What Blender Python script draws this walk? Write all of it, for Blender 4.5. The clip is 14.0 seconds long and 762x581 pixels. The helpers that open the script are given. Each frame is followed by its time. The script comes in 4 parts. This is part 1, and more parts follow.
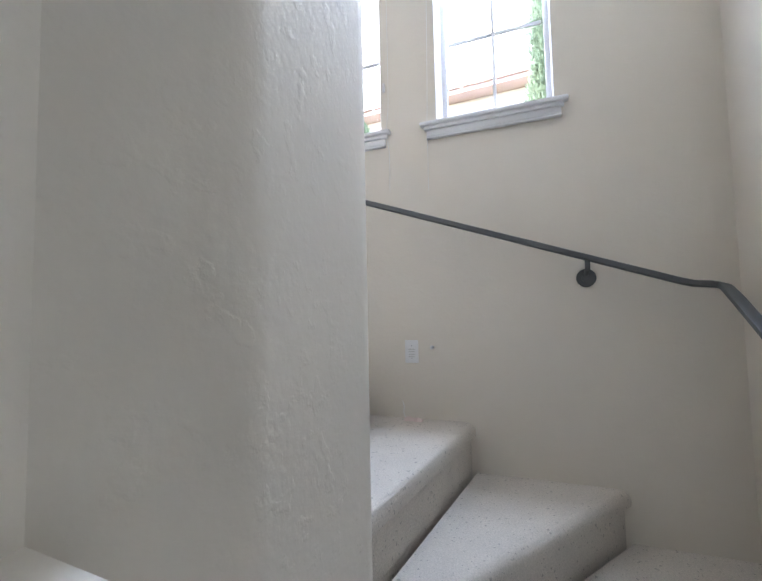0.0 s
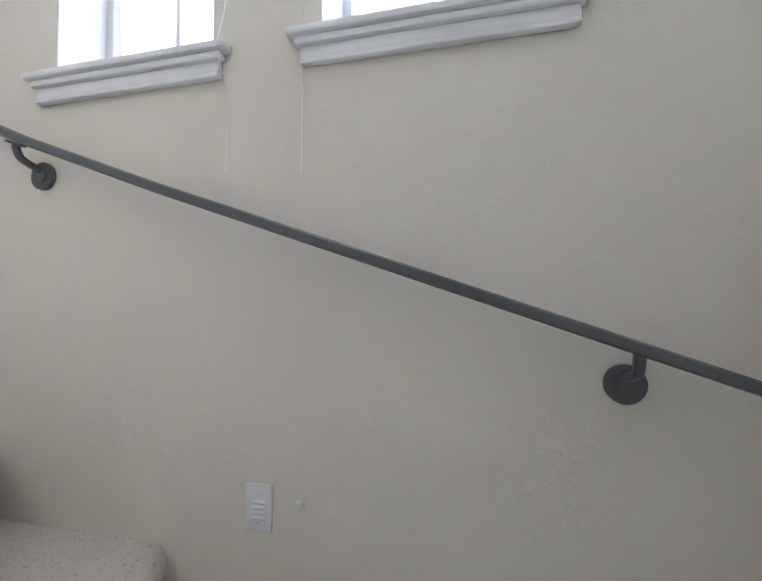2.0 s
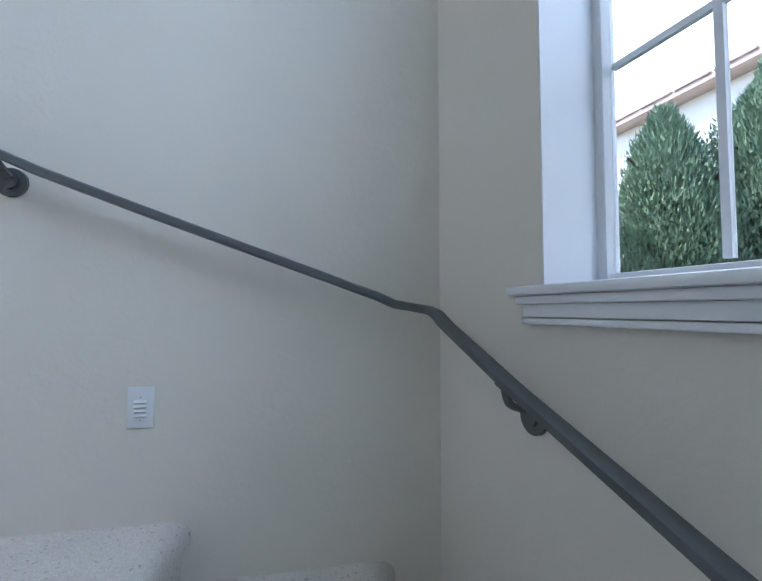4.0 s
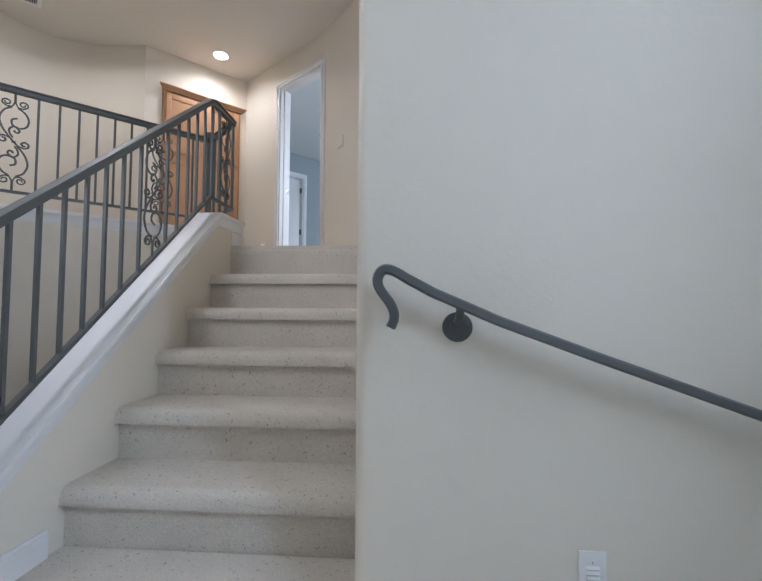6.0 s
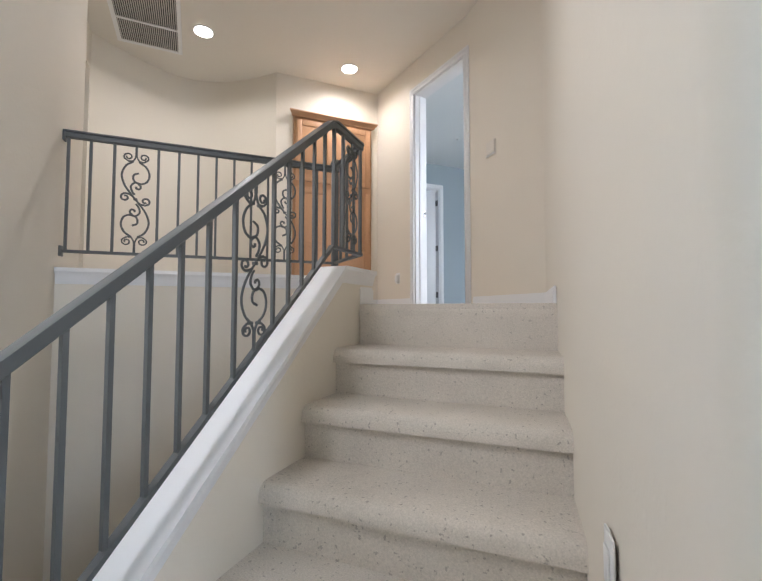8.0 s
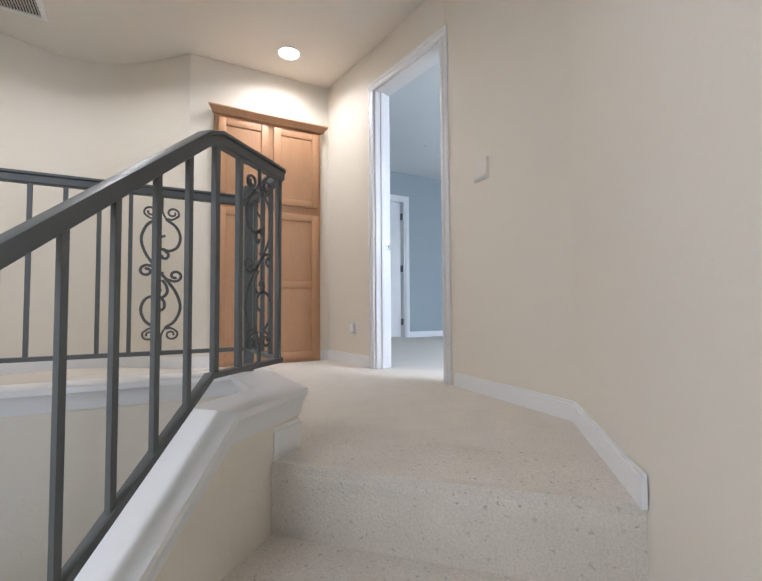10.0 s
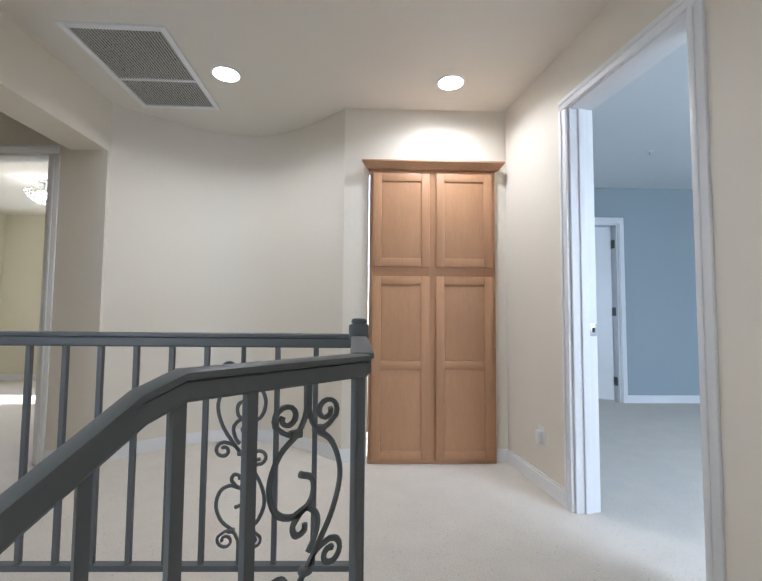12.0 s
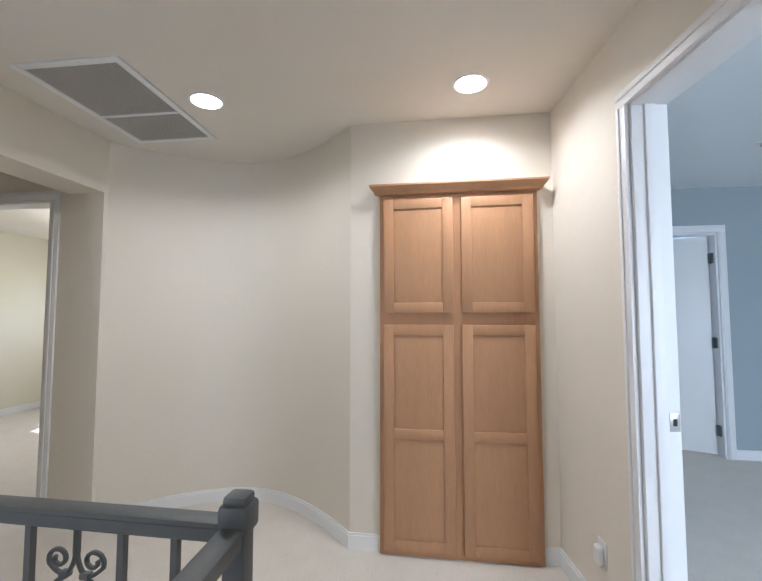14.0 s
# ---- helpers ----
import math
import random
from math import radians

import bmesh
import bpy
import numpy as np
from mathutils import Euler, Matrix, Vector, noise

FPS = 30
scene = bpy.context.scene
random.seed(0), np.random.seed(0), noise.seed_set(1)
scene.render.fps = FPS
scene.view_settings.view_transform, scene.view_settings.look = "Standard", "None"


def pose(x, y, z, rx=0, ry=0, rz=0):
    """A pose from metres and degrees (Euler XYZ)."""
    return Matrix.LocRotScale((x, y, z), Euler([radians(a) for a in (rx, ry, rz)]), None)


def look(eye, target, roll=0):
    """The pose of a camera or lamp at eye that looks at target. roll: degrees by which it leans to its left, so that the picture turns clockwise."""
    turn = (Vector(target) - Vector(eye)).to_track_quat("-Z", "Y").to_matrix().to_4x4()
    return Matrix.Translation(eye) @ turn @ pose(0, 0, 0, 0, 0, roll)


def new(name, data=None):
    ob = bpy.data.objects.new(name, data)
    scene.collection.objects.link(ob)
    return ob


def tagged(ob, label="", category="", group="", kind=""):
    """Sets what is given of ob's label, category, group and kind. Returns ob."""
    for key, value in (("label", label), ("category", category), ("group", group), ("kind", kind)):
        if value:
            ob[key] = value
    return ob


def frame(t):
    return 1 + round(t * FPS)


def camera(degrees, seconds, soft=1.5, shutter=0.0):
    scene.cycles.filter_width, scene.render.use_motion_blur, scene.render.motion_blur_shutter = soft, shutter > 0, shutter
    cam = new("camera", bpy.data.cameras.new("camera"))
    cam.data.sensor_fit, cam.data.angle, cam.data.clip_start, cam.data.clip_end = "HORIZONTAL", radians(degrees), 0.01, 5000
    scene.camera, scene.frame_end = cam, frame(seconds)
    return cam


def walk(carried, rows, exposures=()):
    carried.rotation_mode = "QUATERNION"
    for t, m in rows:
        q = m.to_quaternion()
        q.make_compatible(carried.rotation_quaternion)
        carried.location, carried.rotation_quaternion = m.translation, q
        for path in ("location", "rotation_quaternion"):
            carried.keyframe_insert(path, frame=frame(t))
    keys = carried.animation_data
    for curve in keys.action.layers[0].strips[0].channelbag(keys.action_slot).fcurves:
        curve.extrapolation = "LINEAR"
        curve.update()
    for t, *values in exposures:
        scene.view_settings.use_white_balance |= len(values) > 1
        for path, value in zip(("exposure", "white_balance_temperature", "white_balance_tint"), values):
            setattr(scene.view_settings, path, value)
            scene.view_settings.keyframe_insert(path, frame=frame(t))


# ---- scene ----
cam = camera(85.3, 14.0)
# seconds, eye, yaw, pitch, lean to the left
PATH = [
    (0.0, 1.773, -5.969, -1.793, -58.84, 3.6, -1.2),
    (0.5, 2.006, -5.945, -1.779, -67.32, 3.6, -1.4),
    (1.0, 2.311, -5.908, -1.727, -71.39, 2.7, -1.4),
    (1.5, 2.664, -5.804, -1.576, -71.62, 2.4, -0.5),
    (2.0, 2.863, -5.677, -1.474, -66.89, 2.1, -0.3),
    (2.5, 3.002, -5.576, -1.334, -57.65, 2.9, -1.0),
    (3.0, 3.019, -5.477, -1.191, -43.93, 2.9, -0.8),
    (3.5, 3.012, -5.336, -0.986, -28.68, 3.0, -1.0),
    (4.0, 3.06, -5.165, -0.84, -10.8, 2.8, 0.0),
    (4.2, 3.09, -5.093, -0.778, -0.3, 2.8, 0.3),
    (6.3, 2.012, -4.936, -0.356, 5.57, 2.53, 0.3),
    (6.5, 1.987, -4.862, -0.298, 9.26, 2.41, 0.25),
    (7.0, 1.938, -4.676, -0.19, 17.7, 2.36, 0.2),
    (7.2, 1.925, -4.591, -0.16, 20.74, 2.43, 0.1),
    (9.3, 1.647, -3.706, 0.280, 22.43, 2.88, 0.03),
    (9.5, 1.622, -3.620, 0.341, 20.48, 2.74, 0.05),
    (10.0, 1.580, -3.334, 0.457, 17.0, 2.40, -0.38),
    (10.5, 1.556, -3.094, 0.658, 17.499, 2.509, -0.786),
    (11.0, 1.538, -2.886, 0.824, 23.828, 2.915, -0.361),
    (11.5, 1.458, -2.771, 0.908, 33.763, 3.216, 0.318),
    (12.0, 1.395, -2.633, 1.005, 43.372, 3.302, 0.477),
    (12.5, 1.416, -2.524, 1.049, 49.411, 3.469, 0.097),
    (13.0, 1.393, -2.368, 1.203, 54.024, 3.486, -0.22),
    (13.5, 1.337, -2.219, 1.249, 55.647, 3.273, -0.116),
    (14.0, 1.292, -2.046, 1.319, 53.21, 3.501, -0.029),
]
walk(cam, [(t, pose(x, y, z, 90 + p, -r, w)) for t, x, y, z, w, p, r in PATH], exposures=[
    (0.0, 3.25, 6050, 20), (1.5, 3.2, 6150, 19), (2.5, 2.95, 5850, 18), (3.5, 2.45, 5500, 14), (4.2, 2.05, 5250, 12), (6.3, 2.1, 5950, 14),
    (7.2, 2.42, 6200, 14), (9.3, 2.42, 6000, 13), (10.5, 2.42, 5750, 12), (12.0, 2.36, 5500, 10), (14.0, 2.34, 5650, 11)])

# ---- frames of reference: hall turned by 45 degrees, window wall turned by 9.8 degrees ----
HALL = pose(0, 0, 0, 0, 0, 45)
WIN = Matrix(((0.9854, -0.1702, 0, 3.517), (0.1702, 0.9854, 0, -3.831), (0, 0, 1, 0), (0, 0, 0, 1)))
ID = Matrix.Identity(4)
CEIL = 2.47
RISE, RUN = 0.213, 0.268
LANDING = -6 * RISE
LOW = -2.78
W2Y = -3.83


# ---- world and light ----
world = bpy.data.worlds.new("world")
scene.world = world
world.use_nodes = True
wn = world.node_tree.nodes
sky = wn.new("ShaderNodeTexSky")
sky.sky_type, sky.sun_disc = "NISHITA", False
sky.sun_elevation, sky.sun_rotation = radians(48), radians(299)
world.node_tree.links.new(sky.outputs[0], wn["Background"].inputs[0])
wn["Background"].inputs[1].default_value = 0.15


def lamp(name, kind, energy, m, size=0.0, size_y=0.0, color=(1, 1, 1)):
    data = bpy.data.lights.new(name, kind)
    data.energy, data.color = energy, color
    if kind == "AREA":
        data.shape, data.size, data.size_y = "RECTANGLE" if size_y else "DISK", size, size_y or size
        data.spread = math.pi if size_y else radians(150)
    elif kind == "SUN":
        data.angle = radians(0.5)
    else:
        data.shadow_soft_size = size
    ob = new(name, data)
    ob.matrix_world = m
    return ob


lamp("sun", "SUN", 2.4, look((0, 0, 20), (7.85, -4.42, 10.0)), color=(1, 0.96, 0.9))
DAY = (0.66, 0.82, 1.0)


# ---- materials ----
def mat(name, color, rough=0.6, metal=0.0, vary=0.06, scale=3.0, grain=0.0, grain_scale=200.0, bump=0.0, bump_scale=150.0, emit=0.0, spec=0.5, stretch=(1, 1, 1), trowel=0.0, flecks=0.0):
    m = bpy.data.materials.new(name)
    m.use_nodes = True
    nt = m.node_tree
    n, link = nt.nodes, nt.links.new
    b = n["Principled BSDF"]
    b.inputs["Roughness"].default_value, b.inputs["Metallic"].default_value = rough, metal
    b.inputs["Specular IOR Level"].default_value = spec
    co = n.new("ShaderNodeTexCoord")
    mp = n.new("ShaderNodeMapping")
    mp.inputs["Scale"].default_value = stretch
    link(co.outputs["Object"], mp.inputs["Vector"])

    def noise_tex(sc, detail):
        x = n.new("ShaderNodeTexNoise")
        x.inputs["Scale"].default_value, x.inputs["Detail"].default_value = sc, detail
        link(mp.outputs[0], x.inputs["Vector"])
        return x

    big = noise_tex(scale, 3)
    ramp = n.new("ShaderNodeMapRange")
    ramp.inputs["To Min"].default_value, ramp.inputs["To Max"].default_value = 1 - vary, 1 + vary
    link(big.outputs[0], ramp.inputs[0])
    value = ramp.outputs[0]
    if grain:
        fine = noise_tex(grain_scale, 2)
        r2 = n.new("ShaderNodeMapRange")
        r2.inputs["From Min"].default_value, r2.inputs["From Max"].default_value = 0.3, 0.7
        r2.inputs["To Min"].default_value, r2.inputs["To Max"].default_value = 1 - grain, 1 + grain
        link(fine.outputs[0], r2.inputs[0])
        mul = n.new("ShaderNodeMath")
        mul.operation = "MULTIPLY"
        link(value, mul.inputs[0]), link(r2.outputs[0], mul.inputs[1])
        value = mul.outputs[0]
    if flecks:
        fl = noise_tex(70, 1)
        r3 = n.new("ShaderNodeMapRange")
        r3.inputs["From Min"].default_value, r3.inputs["From Max"].default_value = 0.665, 0.73
        r3.inputs["To Min"].default_value, r3.inputs["To Max"].default_value = 1.0, 1.0 - flecks
        link(fl.outputs[0], r3.inputs[0])
        m3 = n.new("ShaderNodeMath")
        m3.operation = "MULTIPLY"
        link(value, m3.inputs[0]), link(r3.outputs[0], m3.inputs[1])
        value = m3.outputs[0]
    mix = n.new("ShaderNodeMixRGB")
    mix.blend_type, mix.inputs[0].default_value = "MULTIPLY", 1.0
    mix.inputs[1].default_value = (*color, 1)
    link(value, mix.inputs[2])
    link(mix.outputs[0], b.inputs["Base Color"])
    if bump:
        t = noise_tex(bump_scale, 3)
        bp = n.new("ShaderNodeBump")
        bp.inputs["Strength"].default_value, bp.inputs["Distance"].default_value = bump, 0.004
        height = t.outputs[0]
        if trowel:
            big_t = noise_tex(22, 4)
            r4 = n.new("ShaderNodeMapRange")
            r4.inputs["From Min"].default_value, r4.inputs["From Max"].default_value = 0.56, 0.63
            r4.inputs["To Max"].default_value = trowel
            link(big_t.outputs[0], r4.inputs[0])
            ad = n.new("ShaderNodeMath")
            link(t.outputs[0], ad.inputs[0]), link(r4.outputs[0], ad.inputs[1])
            height = ad.outputs[0]
        link(height, bp.inputs["Height"]), link(bp.outputs[0], b.inputs["Normal"])
    if emit:
        b.inputs["Emission Color"].default_value = (*color, 1)
        b.inputs["Emission Strength"].default_value = emit
    return m


def glass_mat():
    m = bpy.data.materials.new("glass")
    m.use_nodes = True
    b = m.node_tree.nodes["Principled BSDF"]
    b.inputs["Transmission Weight"].default_value, b.inputs["Roughness"].default_value, b.inputs["IOR"].default_value = 1.0, 0.0, 1.05
    return m


CREAM = mat("cream_wall_paint", (0.748, 0.692, 0.598), 0.7, vary=0.02, scale=1.2, bump=0.16, bump_scale=60, trowel=0.45)
CEILING = mat("ceiling_paint", (0.75, 0.71, 0.64), 0.8, vary=0.02, scale=1.0, bump=0.1, bump_scale=70)
WHITE = mat("white_trim_paint", (0.80, 0.80, 0.80), 0.4, vary=0.02, scale=4, bump=0.02, bump_scale=60)
CARPET = mat("beige_carpet", (0.67, 0.618, 0.55), 1.0, vary=0.07, scale=7, grain=0.09, grain_scale=190, bump=0.8, bump_scale=105, spec=0.1, flecks=0.2)
STAIR_CARPET = mat("worn_stair_carpet", (0.67, 0.618, 0.55), 1.0, vary=0.10, scale=6, grain=0.10, grain_scale=190, bump=0.7, bump_scale=130, spec=0.1, flecks=0.32)
IRON = mat("dark_painted_iron", (0.105, 0.112, 0.112), 0.46, vary=0.15, scale=8, bump=0.08, bump_scale=120)
MAPLE = mat("maple_wood", (0.47, 0.262, 0.138), 0.38, vary=0.08, scale=5, grain=0.05, grain_scale=30, stretch=(6, 6, 0.6))
BLUE = mat("blue_wall_paint", (0.335, 0.39, 0.42), 0.7, vary=0.03, scale=1.5, bump=0.1, bump_scale=70)
YELLOW = mat("yellow_wall_paint", (0.70, 0.66, 0.53), 0.7, vary=0.02, scale=1.5, bump=0.1, bump_scale=60)
PALE = mat("pale_ceiling_paint", (0.80, 0.82, 0.82), 0.8, vary=0.02, scale=1.5)
GRILLE = mat("grey_grille_metal", (0.50, 0.485, 0.46), 0.5, vary=0.05)
# near-black: painted shade in vent and latch holes, and the neighbour's panes
DARK = mat("dark_shade_and_panes", (0.03, 0.03, 0.03), 0.8)
STEEL = mat("steel", (0.5, 0.5, 0.5), 0.35, metal=0.9)
HINGE = mat("dark_hinge_steel", (0.16, 0.16, 0.16), 0.45, metal=0.6)
GLOW = mat("lamp_glow", (1.0, 0.95, 0.88), 0.5, emit=5.0)
GLASS = glass_mat()
PLASTIC = mat("white_plastic", (0.78, 0.78, 0.77), 0.35, vary=0.01)
PAPER = mat("pinkish_paper", (0.70, 0.57, 0.53), 0.7)


# ---- geometry helpers ----
def mesh_ob(name, bm, material, parent=None, label="", m=None, smooth=False):
    me = bpy.data.meshes.new(name)
    bmesh.ops.recalc_face_normals(bm, faces=bm.faces)
    bm.to_mesh(me)
    bm.free()
    for poly in me.polygons:
        poly.use_smooth = True
    me.set_sharp_from_angle(angle=radians(34))
    me.materials.append(material)
    ob = new(name, me)
    if m is not None:
        ob.matrix_world = m
    if parent is not None:
        ob.parent = parent
    if label:
        ob["label"] = label
    return ob


def part(name, bm, material, parent, label="", smooth=False):
    return mesh_ob(name, bm, material, parent, label, None, smooth)


def thing(name, label, category, m=None, group="", kind=""):
    ob = new(name)
    ob.empty_display_size = 0.1
    if m is not None:
        ob.matrix_world = m
    return tagged(ob, label, category, group, kind)


def add_box(bm, lo, hi, bevel=0.0, seg=2):
    made = bmesh.ops.create_cube(bm, size=1.0)
    vs = made["verts"]
    for v in vs:
        v.co = Vector([lo[i] + (v.co[i] + 0.5) * (hi[i] - lo[i]) for i in range(3)])
    if bevel:
        es = list({e for v in vs for e in v.link_edges})
        bmesh.ops.bevel(bm, geom=es, offset=bevel, segments=seg, affect="EDGES", profile=0.5)
    return bm


def box(lo, hi, bevel=0.0, seg=2):
    return add_box(bmesh.new(), lo, hi, bevel, seg)


def add_prism(bm, pts, z0, z1):
    """An upright prism over a plan polygon."""
    lower = [bm.verts.new((x, y, z0)) for x, y in pts]
    upper = [bm.verts.new((x, y, z1)) for x, y in pts]
    n = len(pts)
    bm.faces.new(lower[::-1]), bm.faces.new(upper)
    for i in range(n):
        bm.faces.new((lower[i], lower[(i + 1) % n], upper[(i + 1) % n], upper[i]))
    return bm


def prism(pts, z0, z1):
    return add_prism(bmesh.new(), pts, z0, z1)


def offset_line(pts, d):
    """The plan polyline moved to its left by d."""
    out = []
    for i, p in enumerate(pts):
        dirs = []
        if i > 0:
            dirs.append((Vector(p) - Vector(pts[i - 1])).normalized())
        if i < len(pts) - 1:
            dirs.append((Vector(pts[i + 1]) - Vector(p)).normalized())
        t = sum(dirs, Vector((0, 0))).normalized()
        nrm = Vector((-t.y, t.x))
        k = d / max(0.3, nrm.dot(Vector((-dirs[0].y, dirs[0].x))))
        out.append(tuple(Vector(p) + nrm * k))
    return out


def strip(pts, d0, d1, z0, z1):
    """A wall along a plan polyline, from d0 to d1 to its left."""
    a, b = offset_line(pts, d0), offset_line(pts, d1)
    bm = bmesh.new()
    rows = [[bm.verts.new((*p, z)) for p, z in ((a[i], z0), (b[i], z0), (b[i], z1), (a[i], z1))] for i in range(len(pts))]
    for r, s in zip(rows, rows[1:]):
        for i in range(4):
            bm.faces.new((r[i], r[(i + 1) % 4], s[(i + 1) % 4], s[i]))
    bm.faces.new(rows[0]), bm.faces.new(rows[-1][::-1])
    return bm


def add_tube(bm, pts, w, h=None, sides=8, power=1.0, level=False):
    """A bar swept along points; w across, h along the upright."""
    h = h or w
    pts = [Vector(p) for p in pts]
    rings = []
    prev = None
    for i, p in enumerate(pts):
        t = ((pts[min(i + 1, len(pts) - 1)] - p).normalized() + (p - pts[max(i - 1, 0)]).normalized()).normalized()
        ref = prev if prev is not None and not level else (Vector((0, 0, 1)) if abs(t.z) < 0.9 else Vector((0, 1, 0)))
        side = t.cross(ref)
        if side.length < 1e-4:
            side = t.orthogonal()
        side.normalize()
        up = side.cross(t).normalized()
        prev = up
        ring = []
        for k in range(sides):
            a = 2 * math.pi * (k + 0.5) / sides
            c, s = math.cos(a), math.sin(a)
            if power < 1:
                c, s = math.copysign(abs(c) ** power, c), math.copysign(abs(s) ** power, s)
            ring.append(bm.verts.new(p + side * (c * w / 2) + up * (s * h / 2)))
        rings.append(ring)
    for r, s in zip(rings, rings[1:]):
        for k in range(sides):
            bm.faces.new((r[k], r[(k + 1) % sides], s[(k + 1) % sides], s[k]))
    bm.faces.new(rings[0]), bm.faces.new(rings[-1][::-1])
    return bm


def smooth_line(pts, n=8):
    """A Catmull-Rom line through points."""
    p = [Vector(q) for q in pts]
    p = [2 * p[0] - p[1]] + p + [2 * p[-1] - p[-2]]
    out = []
    for i in range(1, len(p) - 2):
        for k in range(n):
            t = k / n
            out.append(0.5 * (2 * p[i] + (p[i + 1] - p[i - 1]) * t + (2 * p[i - 1] - 5 * p[i] + 4 * p[i + 1] - p[i + 2]) * t * t + (3 * p[i] - p[i - 1] - 3 * p[i + 1] + p[i + 2]) * t ** 3))
    return out + [p[-2]]


def disc(bm, center, axis, r, thick, sides=24):
    axis = Vector(axis).normalized()
    c = Vector(center)
    return add_tube(bm, [c - axis * thick / 2, c + axis * thick / 2], 2 * r, 2 * r, sides)


def wall(name, bm, material, m=ID, label="", category="wall"):
    return tagged(mesh_ob(name, bm, material, m=m), label, category, kind="structure")


# ---- large structure ----
def hp(x, y):
    """Hall plan to world plan."""
    v = HALL @ Vector((x, y, 0))
    return (v.x, v.y)


def wp(x, y):
    """Window-wall plan to world plan."""
    v = WIN @ Vector((x, y, 0))
    return (v.x, v.y)


def arc(cx, cy, r, a0, a1, n=6):
    return [(cx + r * math.cos(radians(a0 + (a1 - a0) * i / n)), cy + r * math.sin(radians(a0 + (a1 - a0) * i / n))) for i in range(n + 1)]


# wall with the handrail's end, the stair wall and the start of the door wall, in one run with a rounded corner
RX = 1.968
run = [(3.52, W2Y)] + [(RX + 0.035 - 0.035 * math.sin(radians(a)), W2Y + 0.035 - 0.035 * math.cos(radians(a))) for a in (0, 15, 30, 45, 60, 75, 90)]
run += [(1.835, -1.54), (1.822, -1.50), hp(0.289, -1.46)]
wall("wall_stair", strip(run, 0, -0.13, LOW - 0.3, CEIL + 0.08), CREAM, label="cream painted stair wall with a rounded corner")
# door wall beyond the opening, and over it
wall("wall_door_side", strip([hp(0.187, -0.69), hp(0.09, 0.03)], 0, -0.13, -0.2, CEIL + 0.08), CREAM, label="cream wall between doorway and cabinet")
DOOR_TOP = 2.14
wall("wall_door_head", strip([hp(0.289, -1.46), hp(0.187, -0.69)], 0, -0.13, DOOR_TOP, CEIL + 0.08), CREAM, label="cream wall over the open doorway")
# cabinet wall with its niche
wall("wall_cabinet_left", box((-1.06, 0.03, 0), (-0.885, 0.16, CEIL)), CREAM, HALL, "cream wall beside the built-in cabinet")
wall("wall_cabinet_right", box((0.005, 0.03, 0), (0.094, 0.16, CEIL)), CREAM, HALL, "narrow cream wall beside the built-in cabinet")
wall("wall_cabinet_head", box((-0.885, 0.03, 2.03), (0.005, 0.16, CEIL)), CREAM, HALL, "cream wall above the built-in cabinet")
# curved niche wall
CURVE = [(-1.06 - 1.63 * w / 28, 0.03 + 0.5 * math.sin(math.pi * w / 28) ** 0.95) for w in range(29)]
wall("wall_curved", strip(CURVE, 0, -0.12, 0, CEIL), CREAM, HALL, "cream curved wall beside the built-in cabinet")
# passage to the far room: column, header, wall with its opening
wall("wall_column", box((-3.065, 0.0, 0), (-2.69, 0.12, CEIL)), CREAM, HALL, "cream wall end beside the far opening")
wall("wall_passage_header", box((-2.95, -1.23, 2.12), (-2.69, 0.0, CEIL)), CREAM, HALL, "cream header over the passage")
wall("wall_passage_door_head", box((-3.87, 0.0, 2.085), (-3.065, 0.12, CEIL)), CREAM, HALL, "cream wall over the far opening")
wall("wall_passage_side", box((-4.5, 0.0, 0), (-3.87, 0.12, CEIL)), CREAM, HALL, "cream passage wall")
wall("wall_passage_end", box((-4.62, -1.35, 0), (-4.5, 0.12, CEIL)), CREAM, HALL, "cream passage end wall")
wall("wall_passage_south", box((-4.5, -1.35, 0), (-2.55, -1.23, CEIL)), CREAM, HALL, "cream passage wall")
wall("wall_well_left", box((-2.55, -3.06, LOW), (-2.43, -1.23, CEIL)), CREAM, HALL, "cream stairwell wall")
# unseen opening, assumed here to hold a lamp that brightens the stairs
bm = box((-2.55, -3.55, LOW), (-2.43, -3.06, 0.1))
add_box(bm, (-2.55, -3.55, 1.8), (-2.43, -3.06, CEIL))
wall("wall_well_opening", bm, CREAM, HALL, "cream stairwell wall round an unseen opening added for light")
wall("wall_landing_left", box((0.66, -5.19, LOW - 0.3), (0.80, -4.22, CEIL)), CREAM, label="cream wall beside the stair landing")
# window wall, in its own frame: inside is x < 0
SILL, WTOP = -0.783, 1.25
W1 = (-1.022, -0.484)
W2 = (-1.905, -1.328)
bm = bmesh.new()
ends = [-2.56, W2[0], W2[1], W1[0], W1[1], 0.2]
for i in range(5):
    if i in (1, 3):
        add_box(bm, (0, ends[i], LOW - 0.3), (0.23, ends[i + 1], SILL))
        add_box(bm, (0, ends[i], WTOP), (0.23, ends[i + 1], CEIL))
    else:
        add_box(bm, (0, ends[i], LOW - 0.3), (0.23, ends[i + 1], CEIL))
wall("wall_windows", bm, CREAM, WIN, "cream stair wall with two windows")
wall("wall_stair_east", box((-3.6, -2.70, LOW - 0.3), (0.23, -2.56, CEIL)), CREAM, WIN, "cream wall beside the lower stairs")
